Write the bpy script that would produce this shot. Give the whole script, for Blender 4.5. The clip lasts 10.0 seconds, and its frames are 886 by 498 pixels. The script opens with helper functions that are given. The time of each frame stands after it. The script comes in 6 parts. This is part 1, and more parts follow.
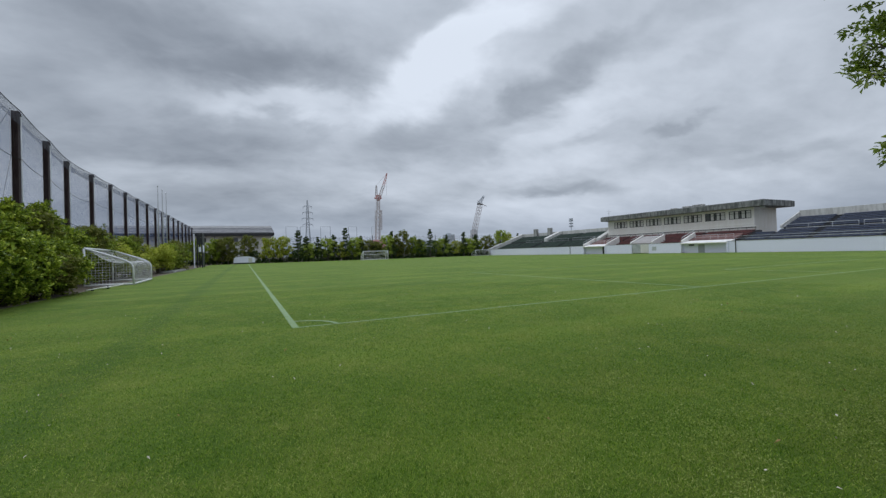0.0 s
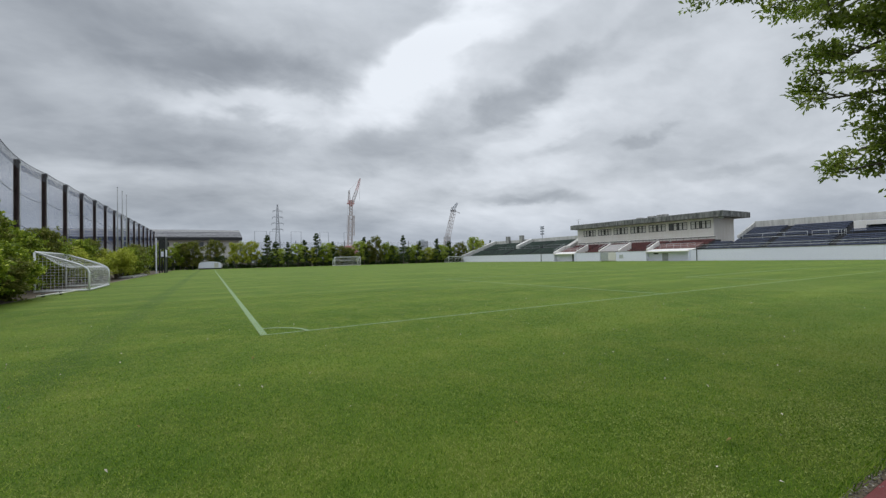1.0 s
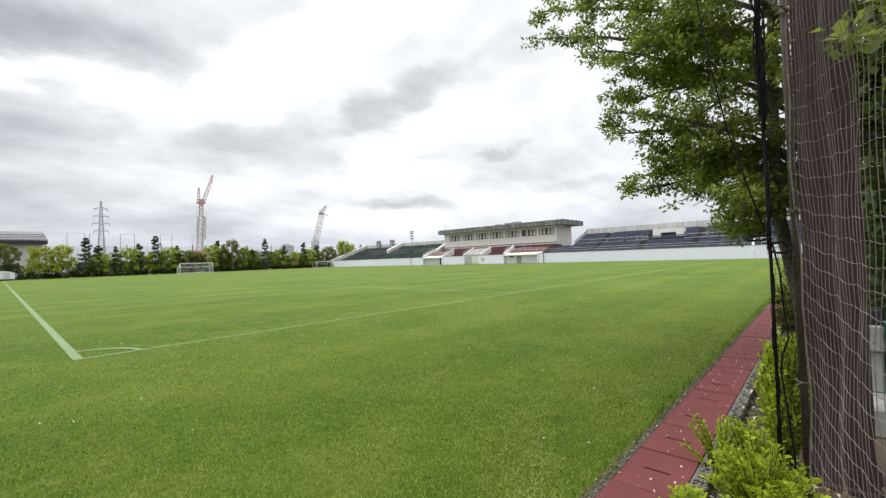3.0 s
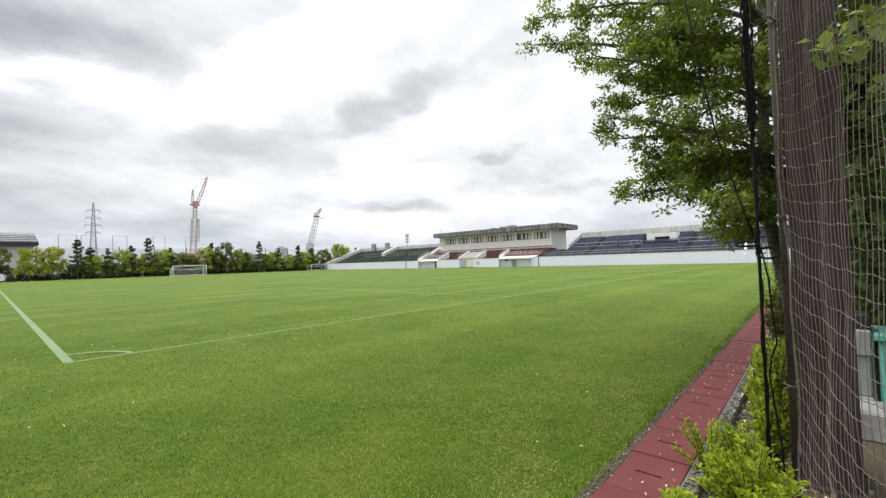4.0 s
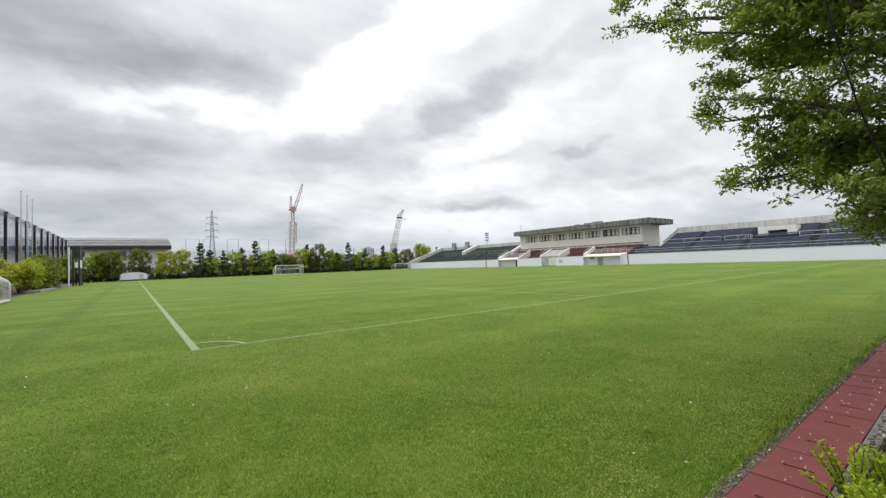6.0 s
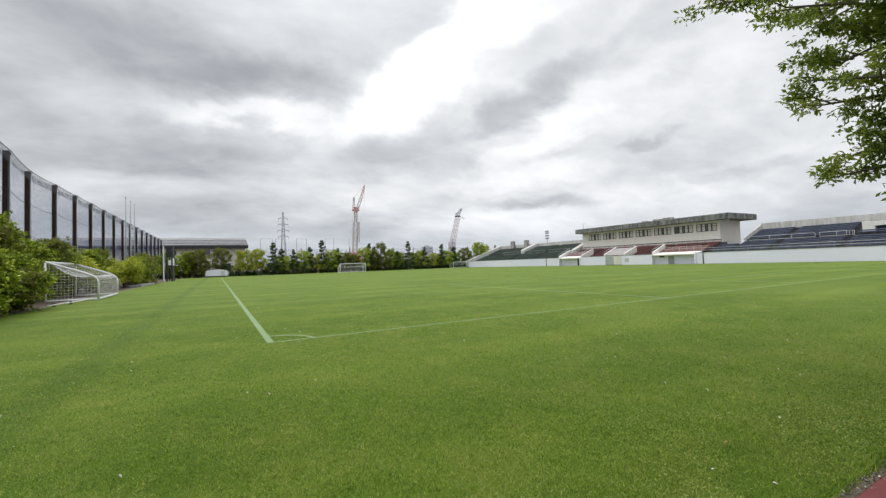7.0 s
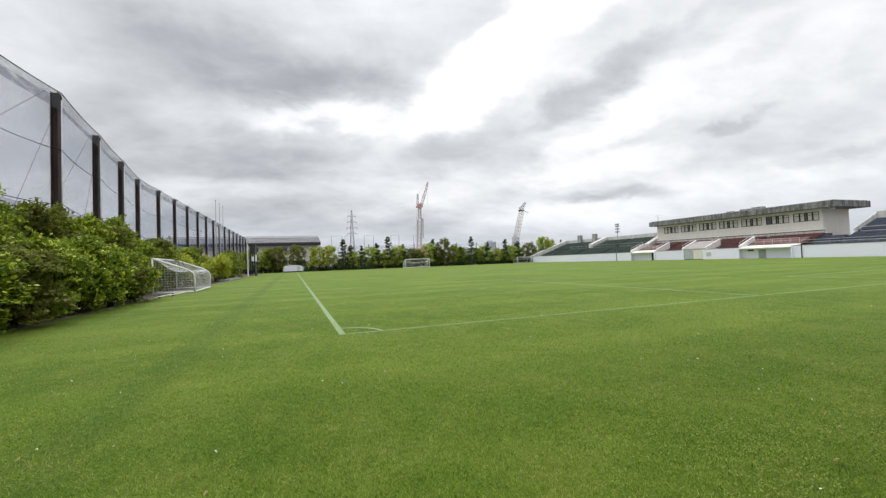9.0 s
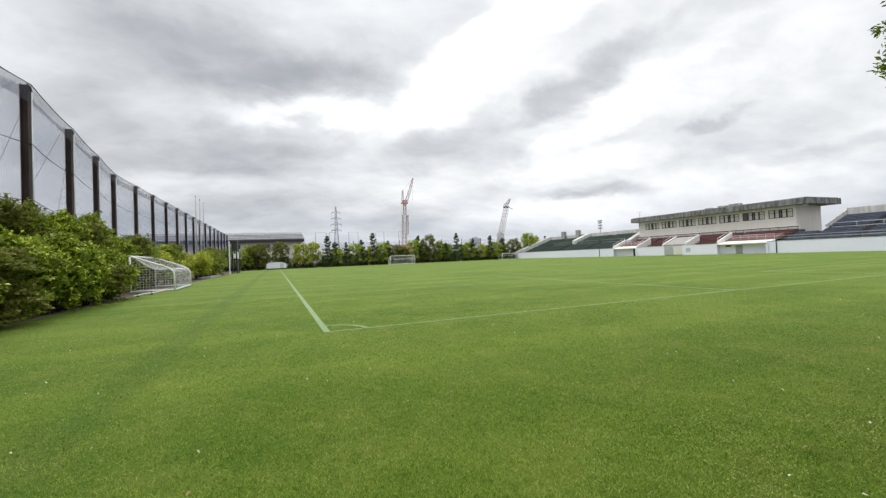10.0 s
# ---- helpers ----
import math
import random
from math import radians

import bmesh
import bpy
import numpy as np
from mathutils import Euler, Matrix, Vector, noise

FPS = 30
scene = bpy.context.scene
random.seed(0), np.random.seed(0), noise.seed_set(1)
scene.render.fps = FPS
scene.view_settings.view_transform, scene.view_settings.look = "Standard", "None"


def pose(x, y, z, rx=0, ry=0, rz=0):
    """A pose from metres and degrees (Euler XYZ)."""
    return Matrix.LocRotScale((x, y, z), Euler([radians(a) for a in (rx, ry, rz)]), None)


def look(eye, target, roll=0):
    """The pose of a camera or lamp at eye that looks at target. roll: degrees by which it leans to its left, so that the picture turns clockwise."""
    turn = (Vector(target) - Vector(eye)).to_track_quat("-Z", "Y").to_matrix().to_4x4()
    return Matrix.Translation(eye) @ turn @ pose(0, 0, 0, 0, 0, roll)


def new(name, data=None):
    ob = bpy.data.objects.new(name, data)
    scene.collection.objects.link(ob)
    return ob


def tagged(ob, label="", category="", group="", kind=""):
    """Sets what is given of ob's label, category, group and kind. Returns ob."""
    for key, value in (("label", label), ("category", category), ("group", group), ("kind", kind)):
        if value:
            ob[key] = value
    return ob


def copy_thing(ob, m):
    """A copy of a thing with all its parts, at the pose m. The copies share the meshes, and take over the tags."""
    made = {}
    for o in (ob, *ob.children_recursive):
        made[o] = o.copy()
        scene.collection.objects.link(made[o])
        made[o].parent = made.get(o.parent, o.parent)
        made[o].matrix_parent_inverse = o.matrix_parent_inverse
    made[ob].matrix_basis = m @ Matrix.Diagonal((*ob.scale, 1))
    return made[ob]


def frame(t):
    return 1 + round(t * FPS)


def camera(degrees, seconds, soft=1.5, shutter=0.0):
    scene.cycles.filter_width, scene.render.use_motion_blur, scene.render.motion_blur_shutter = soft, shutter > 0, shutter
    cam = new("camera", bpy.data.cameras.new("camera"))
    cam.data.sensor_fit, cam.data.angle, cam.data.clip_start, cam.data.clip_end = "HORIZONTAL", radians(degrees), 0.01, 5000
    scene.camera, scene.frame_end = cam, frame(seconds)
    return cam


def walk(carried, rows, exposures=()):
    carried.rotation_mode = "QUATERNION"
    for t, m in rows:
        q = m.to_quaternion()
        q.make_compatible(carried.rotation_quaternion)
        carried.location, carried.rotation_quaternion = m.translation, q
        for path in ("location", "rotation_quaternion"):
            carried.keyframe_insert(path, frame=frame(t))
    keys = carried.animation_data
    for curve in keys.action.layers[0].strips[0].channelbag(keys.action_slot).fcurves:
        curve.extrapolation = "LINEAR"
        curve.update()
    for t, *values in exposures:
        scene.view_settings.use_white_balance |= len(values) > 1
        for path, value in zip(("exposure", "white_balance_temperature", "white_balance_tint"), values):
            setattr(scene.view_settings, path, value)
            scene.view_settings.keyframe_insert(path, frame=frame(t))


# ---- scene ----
cam = camera(94.2, 10.0, 1.35)
PATH = [
    (0, (-0.893, -9.308, 1.527), (-0.022, -7.508, 1.543), -1.7),
    (0.5, (-0.909, -9.337, 1.528), (-0.001, -7.556, 1.561), -1.4),
    (1, (-0.909, -9.368, 1.532), (0.078, -7.629, 1.576), -1.3),
    (1.5, (-0.893, -9.414, 1.538), (0.217, -7.751, 1.587), -1.3),
    (2, (-0.884, -9.458, 1.539), (0.37, -7.901, 1.586), -1.5),
    (2.5, (-0.885, -9.488, 1.536), (0.499, -8.045, 1.582), -1.7),
    (3, (-0.891, -9.514, 1.539), (0.581, -8.161, 1.586), -1.9),
    (3.2, (-0.894, -9.52, 1.538), (0.599, -8.19, 1.601), -1.6),
    (4.5, (-0.902, -9.534, 1.548), (0.57, -8.18, 1.607), -2.0),
    (5, (-0.9, -9.519, 1.546), (0.502, -8.095, 1.609), -2.1),
    (5.5, (-0.903, -9.5, 1.546), (0.407, -7.99, 1.612), -2.1),
    (7, (-0.927, -9.485, 1.562), (0.039, -7.736, 1.633), -1.9),
    (7.5, (-0.947, -9.476, 1.568), (-0.091, -7.67, 1.636), -1.9),
    (8, (-0.957, -9.471, 1.568), (-0.193, -7.623, 1.633), -1.9),
    (8.5, (-0.95, -9.461, 1.564), (-0.238, -7.593, 1.627), -2.0),
    (9, (-0.94, -9.452, 1.559), (-0.252, -7.575, 1.618), -2.1),
    (9.5, (-0.941, -9.457, 1.565), (-0.212, -7.595, 1.617), -2.3),
    (10, (-0.94, -9.474, 1.566), (-0.186, -7.623, 1.605), -2.3),
]
walk(cam, [(t, look(eye, target, roll)) for t, eye, target, roll in PATH],
     ((0.0, -0.72, 5800, 9), (0.5, -0.72, 5800, 9), (1.0, -0.56, 6100, 9), (1.5, -0.29, 6350, 9), (2.0, -0.01, 6500, 10), (3.0, 0.12, 6500, 10),
      (4.5, 0.14, 6500, 10), (5.5, 0.04, 6500, 10), (7.0, -0.12, 6500, 10), (8.0, -0.10, 6500, 10), (10.0, 0.02, 6500, 10)))

# ---- light and sky ----
def link(tree, a, b):
    tree.links.new(a, b)


world = bpy.data.worlds.new("overcast")
scene.world = world
world.use_nodes = True
wt = world.node_tree
wt.nodes.clear()


def wnode(kind, **settings):
    n = wt.nodes.new(kind)
    for key, value in settings.items():
        if key == "op":
            n.operation = value
        elif key == "defaults":
            for i, v in value.items():
                n.inputs[i].default_value = v
    return n


SUN_AZ, SUN_EL = -35.0, 58.0       # degrees from the touchline towards the stand, and above the horizon
coord = wnode("ShaderNodeTexCoord")
axes = wnode("ShaderNodeSeparateXYZ")
link(wt, coord.outputs["Generated"], axes.inputs[0])
up = wnode("ShaderNodeMath", op="MAXIMUM", defaults={1: 0.0})
link(wt, axes.outputs[2], up.inputs[0])
up2 = wnode("ShaderNodeMath", op="ADD", defaults={1: 0.30})
link(wt, up.outputs[0], up2.inputs[0])
px = wnode("ShaderNodeMath", op="DIVIDE")
py = wnode("ShaderNodeMath", op="DIVIDE")
for node, axis in ((px, 0), (py, 1)):
    link(wt, axes.outputs[axis], node.inputs[0])
    link(wt, up2.outputs[0], node.inputs[1])
flat = wnode("ShaderNodeCombineXYZ")                      # the cloud layer as a plane overhead
link(wt, px.outputs[0], flat.inputs[0])
link(wt, py.outputs[0], flat.inputs[1])
stretch = wnode("ShaderNodeMapping")                      # clouds drawn out along the wind
stretch.inputs["Rotation"].default_value = (0, 0, radians(35))
stretch.inputs["Scale"].default_value = (0.85, 1.2, 1)
link(wt, flat.outputs[0], stretch.inputs[0])


def cloud_noise(scale, detail, rough, seed, source):
    n = wnode("ShaderNodeTexNoise")
    n.noise_dimensions = "3D"
    n.inputs["Scale"].default_value, n.inputs["Detail"].default_value = scale, detail
    n.inputs["Roughness"].default_value, n.inputs["Distortion"].default_value = rough, 0.25
    shift = wnode("ShaderNodeVectorMath", op="ADD", defaults={1: (seed, seed * 0.7, seed * 1.3)})
    link(wt, source.outputs[0], shift.inputs[0])
    link(wt, shift.outputs[0], n.inputs["Vector"])
    return n


warp = cloud_noise(2.7, 5, 0.55, 4.1, flat)
warp0 = wnode("ShaderNodeVectorMath", op="SUBTRACT", defaults={1: (0.5, 0.5, 0.5)})
link(wt, warp.outputs["Color"], warp0.inputs[0])
warp1 = wnode("ShaderNodeVectorMath", op="SCALE")
warp1.inputs["Scale"].default_value = 0.48
link(wt, warp0.outputs[0], warp1.inputs[0])
warped = wnode("ShaderNodeVectorMath", op="ADD")
link(wt, flat.outputs[0], warped.inputs[0])
link(wt, warp1.outputs[0], warped.inputs[1])

big = cloud_noise(1.5, 6, 0.55, 2.3, stretch)
fine = cloud_noise(5.2, 6, 0.56, 7.7, stretch)
total = wnode("ShaderNodeMath", op="MULTIPLY_ADD", defaults={1: 0.44, 2: 0.28})
link(wt, big.outputs[0], total.inputs[0])
total2 = wnode("ShaderNodeMath", op="MULTIPLY_ADD", defaults={1: 0.27})
link(wt, fine.outputs[0], total2.inputs[0])
link(wt, total.outputs[0], total2.inputs[2])
level = total2
# cloud banks (dark) and openings (bright) in the plane of the clouds: centre, half sizes, turn, weight
BANKS = (
    (-0.14, 1.26, 0.42, 0.21, -3, -0.2), (0.14, 1.32, 0.21, 0.15, 0, -0.11), (-0.07, 1.8, 0.45, 0.21, -5, -0.16),
    (0.63, 1.65, 0.28, 0.17, -35, -0.16), (0.93, 1.05, 0.33, 0.08, -82, -0.175), (0.12, 2.43, 0.94, 0.25, -4, -0.11),
    (1.55, 1.67, 0.27, 0.1, -39, -0.13), (1.62, 0.89, 0.46, 0.24, -87, -0.04), (1.02, 0.64, 0.19, 0.1, -74, -0.07),
    (-0.61, 1.73, 0.4, 0.15, -67, -0.08), (0.95, 1.11, 0.38, 0.07, -75, -0.07), (1.56, 1.7, 0.17, 0.08, -51, -0.08),
    (1.45, 0.97, 0.12, 0.05, -73, -0.11), (1.92, 0.92, 0.21, 0.07, -68, -0.1), (1.22, 0.72, 0.12, 0.05, -84, -0.05))
OPENINGS = (
    (0.6, 0.95, 0.26, 0.11, -64, 0.24), (0.55, 1.23, 0.32, 0.16, -65, 0.3), (0.15, 1.52, 0.28, 0.07, -7, 0.15),
    (1.12, 1.23, 0.3, 0.09, -88, 0.14), (1.25, 1.53, 0.34, 0.13, -52, 0.16), (1.59, 2.07, 0.66, 0.26, -28, 0.17),
    (0.61, 2.16, 0.38, 0.14, -35, 0.09), (1.04, 0.75, 0.46, 0.34, -64, 0.09), (1.57, 0.43, 0.66, 0.43, 2, 0.1),
    (-0.25, 2.15, 0.44, 0.08, -7, 0.02), (0.81, 1.34, 0.92, 0.7, -17, 0.06), (1.97, 1.27, 0.85, 0.5, -50, 0.13))
for cx, cy, rx, ry, turn, weight in BANKS + OPENINGS:
    place = wnode("ShaderNodeMapping")
    place.vector_type = "TEXTURE"
    place.inputs["Location"].default_value = (cx, cy, 0)
    place.inputs["Rotation"].default_value = (0, 0, radians(turn))
    place.inputs["Scale"].default_value = (rx, ry, 1)
    link(wt, warped.outputs[0], place.inputs[0])
    away = wnode("ShaderNodeVectorMath", op="LENGTH")
    link(wt, place.outputs[0], away.inputs[0])
    soft_edge = wnode("ShaderNodeMapRange")
    soft_edge.interpolation_type = "SMOOTHERSTEP"
    soft_edge.inputs["From Min"].default_value, soft_edge.inputs["From Max"].default_value = 1.5, 0.2
    link(wt, away.outputs["Value"], soft_edge.inputs["Value"])
    add = wnode("ShaderNodeMath", op="MULTIPLY_ADD", defaults={1: weight})
    link(wt, soft_edge.outputs[0], add.inputs[0])
    link(wt, level.outputs[0], add.inputs[2])
    level = add
tone = wnode("ShaderNodeValToRGB")
tone.color_ramp.interpolation = "LINEAR"
stops = tone.color_ramp.elements
stops[0].position, stops[0].color = 0.18, (0.29, 0.308, 0.335, 1)
stops[1].position, stops[1].color = 0.98, (1.35, 1.36, 1.38, 1)
for at, c in ((0.44, (0.49, 0.513, 0.545, 1)), (0.64, (0.79, 0.812, 0.838, 1))):
    e = stops.new(at)
    e.color = c
link(wt, level.outputs[0], tone.inputs[0])
# bluish haze low over the horizon
low = wnode("ShaderNodeMapRange")
low.interpolation_type = "SMOOTHSTEP"
low.inputs["From Min"].default_value, low.inputs["From Max"].default_value = 0.0, 0.16
low.inputs["To Min"].default_value, low.inputs["To Max"].default_value = 0.42, 0.0
link(wt, up.outputs[0], low.inputs["Value"])
hazy = wnode("ShaderNodeMix")
hazy.data_type = "RGBA"
link(wt, low.outputs[0], hazy.inputs[0])
link(wt, tone.outputs[0], hazy.inputs[6])
hazy.inputs[7].default_value = (0.44, 0.51, 0.64, 1)
sky = wnode("ShaderNodeTexSky")
sky.sky_type, sky.sun_disc = "NISHITA", False
sky.sun_elevation, sky.sun_rotation = radians(SUN_EL), radians(SUN_AZ)
clear = wnode("ShaderNodeBackground", defaults={"Strength": 0.05})
link(wt, sky.outputs[0], clear.inputs[0])
# an overcast sky is brighter overhead than near the horizon
zenith = wnode("ShaderNodeMapRange")
zenith.interpolation_type = "SMOOTHSTEP"
zenith.inputs["From Min"].default_value, zenith.inputs["From Max"].default_value = 0.45, 0.95
zenith.inputs["To Min"].default_value, zenith.inputs["To Max"].default_value = 1.0, 2.6
link(wt, up.outputs[0], zenith.inputs["Value"])
CLOUD = wnode("ShaderNodeBackground")
link(wt, zenith.outputs[0], CLOUD.inputs[1])
link(wt, hazy.outputs[2], CLOUD.inputs[0])
both = wnode("ShaderNodeMixShader", defaults={0: 0.93})
link(wt, clear.outputs[0], both.inputs[1])
link(wt, CLOUD.outputs[0], both.inputs[2])
world_out = wnode("ShaderNodeOutputWorld")
link(wt, both.outputs[0], world_out.inputs[0])

sun_data = bpy.data.lights.new("sun", "SUN")
sun_data.energy, sun_data.angle, sun_data.color = 1.5, radians(20), (1.0, 0.96, 0.90)
sun = new("sun", sun_data)
sun.matrix_world = look((60 * math.sin(radians(SUN_AZ)), 60 * math.cos(radians(SUN_AZ)), 60 * math.tan(radians(SUN_EL))), (0, 0, 0))


# ---- materials ----
def material(name):
    m = bpy.data.materials.new(name)
    m.use_nodes = True
    return m, m.node_tree, m.node_tree.nodes["Principled BSDF"]


def noise_node(tree, scale, detail=4, rough=0.55, coords=None, squash=None):
    n = tree.nodes.new("ShaderNodeTexNoise")
    n.inputs["Scale"].default_value, n.inputs["Detail"].default_value = scale, detail
    n.inputs["Roughness"].default_value = rough
    if coords:
        source = coords
        if squash:
            mp = tree.nodes.new("ShaderNodeMapping")
            mp.inputs["Scale"].default_value = squash
            link(tree, coords, mp.inputs[0])
            source = mp.outputs[0]
        link(tree, source, n.inputs["Vector"])
    return n


def ramp_node(tree, value, stops_):
    r = tree.nodes.new("ShaderNodeValToRGB")
    el = r.color_ramp.elements
    el[0].position, el[0].color = stops_[0][0], (*stops_[0][1], 1)
    el[1].position, el[1].color = stops_[-1][0], (*stops_[-1][1], 1)
    for at_, c_ in stops_[1:-1]:
        e_ = el.new(at_)
        e_.color = (*c_, 1)
    link(tree, value, r.inputs[0])
    return r


def mix_node(tree, fac, a, b, mode="MIX"):
    m = tree.nodes.new("ShaderNodeMix")
    m.data_type, m.blend_type = "RGBA", mode
    for i, v in ((0, fac), (6, a), (7, b)):
        if isinstance(v, (int, float)):
            m.inputs[i].default_value = v
        elif isinstance(v, tuple):
            m.inputs[i].default_value = (*v, 1)
        else:
            link(tree, v, m.inputs[i])
    return m


def surface(name, c1, c2, scale=1.0, grain=40.0, rough=0.8, bump=0.2, metal=0.0, streak=None, streak_colour=None, lift=0.01):
    """Two colours mixed by a broad and a fine noise, with relief; streak: dark runs down the face."""
    m, t, b = material(name)
    c = t.nodes.new("ShaderNodeTexCoord").outputs["Object"]
    broad, fine_ = noise_node(t, scale, 5, 0.6, c), noise_node(t, grain, 4, 0.6, c)
    mid = ramp_node(t, broad.outputs[0], [(0.32, c1), (0.68, c2)])
    f = ramp_node(t, fine_.outputs[0], [(0.3, (0.78, 0.78, 0.78)), (0.7, (1.15, 1.15, 1.15))])
    out = mix_node(t, 0.7, mid.outputs[0], f.outputs[0], "MULTIPLY").outputs[2]
    if streak:
        s = noise_node(t, streak, 5, 0.6, c, (1, 1, 0.12))
        r = ramp_node(t, s.outputs[0], [(0.45, (0, 0, 0)), (0.62, (1, 1, 1))])
        out = mix_node(t, r.outputs[0], out, streak_colour).outputs[2]
    link(t, out, b.inputs["Base Color"])
    b.inputs["Roughness"].default_value, b.inputs["Metallic"].default_value = rough, metal
    if bump:
        bp = t.nodes.new("ShaderNodeBump")
        bp.inputs["Strength"].default_value, bp.inputs["Distance"].default_value = bump, lift
        link(t, fine_.outputs[0], bp.inputs["Height"])
        link(t, bp.outputs[0], b.inputs["Normal"])
    return m


def leaf_material(name, dark, mid, light, gloss=0.45, through_=0.35, shine=0.15):
    m, t, b = material(name)
    geo = t.nodes.new("ShaderNodeNewGeometry")
    c = t.nodes.new("ShaderNodeTexCoord").outputs["Object"]
    patch = noise_node(t, 0.9, 3, 0.5, c)
    sumv = t.nodes.new("ShaderNodeMath")
    sumv.operation = "MULTIPLY_ADD"
    sumv.inputs[1].default_value = 0.55
    link(t, geo.outputs["Random Per Island"], sumv.inputs[0])
    half = t.nodes.new("ShaderNodeMath")
    half.operation = "MULTIPLY_ADD"
    half.inputs[1].default_value, half.inputs[2].default_value = 0.9, -0.22
    link(t, patch.outputs[0], half.inputs[0])
    link(t, half.outputs[0], sumv.inputs[2])
    shoot = t.nodes.new("ShaderNodeMath")          # young and old shoots
    shoot.operation = "MULTIPLY_ADD"
    shoot.inputs[1].default_value = 1.25
    link(t, noise_node(t, 4.5, 2, 0.5, c).outputs[0], shoot.inputs[0])
    less = t.nodes.new("ShaderNodeMath")
    less.operation = "SUBTRACT"
    less.inputs[1].default_value = 0.61
    link(t, sumv.outputs[0], less.inputs[0])
    link(t, less.outputs[0], shoot.inputs[2])
    r = ramp_node(t, shoot.outputs[0], [(0.1, dark), (0.5, mid), (0.92, light)])
    link(t, r.outputs[0], b.inputs["Base Color"])
    b.inputs["Roughness"].default_value = gloss
    b.inputs["Specular IOR Level"].default_value = shine
    tr = t.nodes.new("ShaderNodeBsdfTranslucent")
    bright = mix_node(t, 0.6, r.outputs[0], (0.30, 0.42, 0.05))
    link(t, bright.outputs[2], tr.inputs[0])
    ms = t.nodes.new("ShaderNodeMixShader")
    ms.inputs[0].default_value = through_
    link(t, b.outputs[0], ms.inputs[1])
    link(t, tr.outputs[0], ms.inputs[2])
    link(t, ms.outputs[0], t.nodes["Material Output"].inputs["Surface"])
    return m


def net_material(name, colour, cell, cover):
    """A fine knotted net: twine with open cells between, in the plane's own metres (UV)."""
    m, t, b = material(name)
    uv = t.nodes.new("ShaderNodeUVMap").outputs[0]
    b.inputs["Base Color"].default_value = (*colour, 1)
    b.inputs["Roughness"].default_value = 0.8
    ax = t.nodes.new("ShaderNodeSeparateXYZ")
    link(t, uv, ax.inputs[0])
    hits = []
    for i in (0, 1):
        d = t.nodes.new("ShaderNodeMath")
        d.operation = "MULTIPLY"
        d.inputs[1].default_value = 1 / cell
        link(t, ax.outputs[i], d.inputs[0])
        fr = t.nodes.new("ShaderNodeMath")
        fr.operation = "FRACT"
        link(t, d.outputs[0], fr.inputs[0])
        lt = t.nodes.new("ShaderNodeMath")
        lt.operation = "LESS_THAN"
        lt.inputs[1].default_value = cover
        link(t, fr.outputs[0], lt.inputs[0])
        hits.append(lt)
    mx = t.nodes.new("ShaderNodeMath")
    mx.operation = "MAXIMUM"
    link(t, hits[0].outputs[0], mx.inputs[0])
    link(t, hits[1].outputs[0], mx.inputs[1])
    clear_ = t.nodes.new("ShaderNodeBsdfTransparent")
    ms = t.nodes.new("ShaderNodeMixShader")
    link(t, mx.outputs[0], ms.inputs[0])
    link(t, clear_.outputs[0], ms.inputs[1])
    link(t, b.outputs[0], ms.inputs[2])
    link(t, ms.outputs[0], t.nodes["Material Output"].inputs["Surface"])
    return m


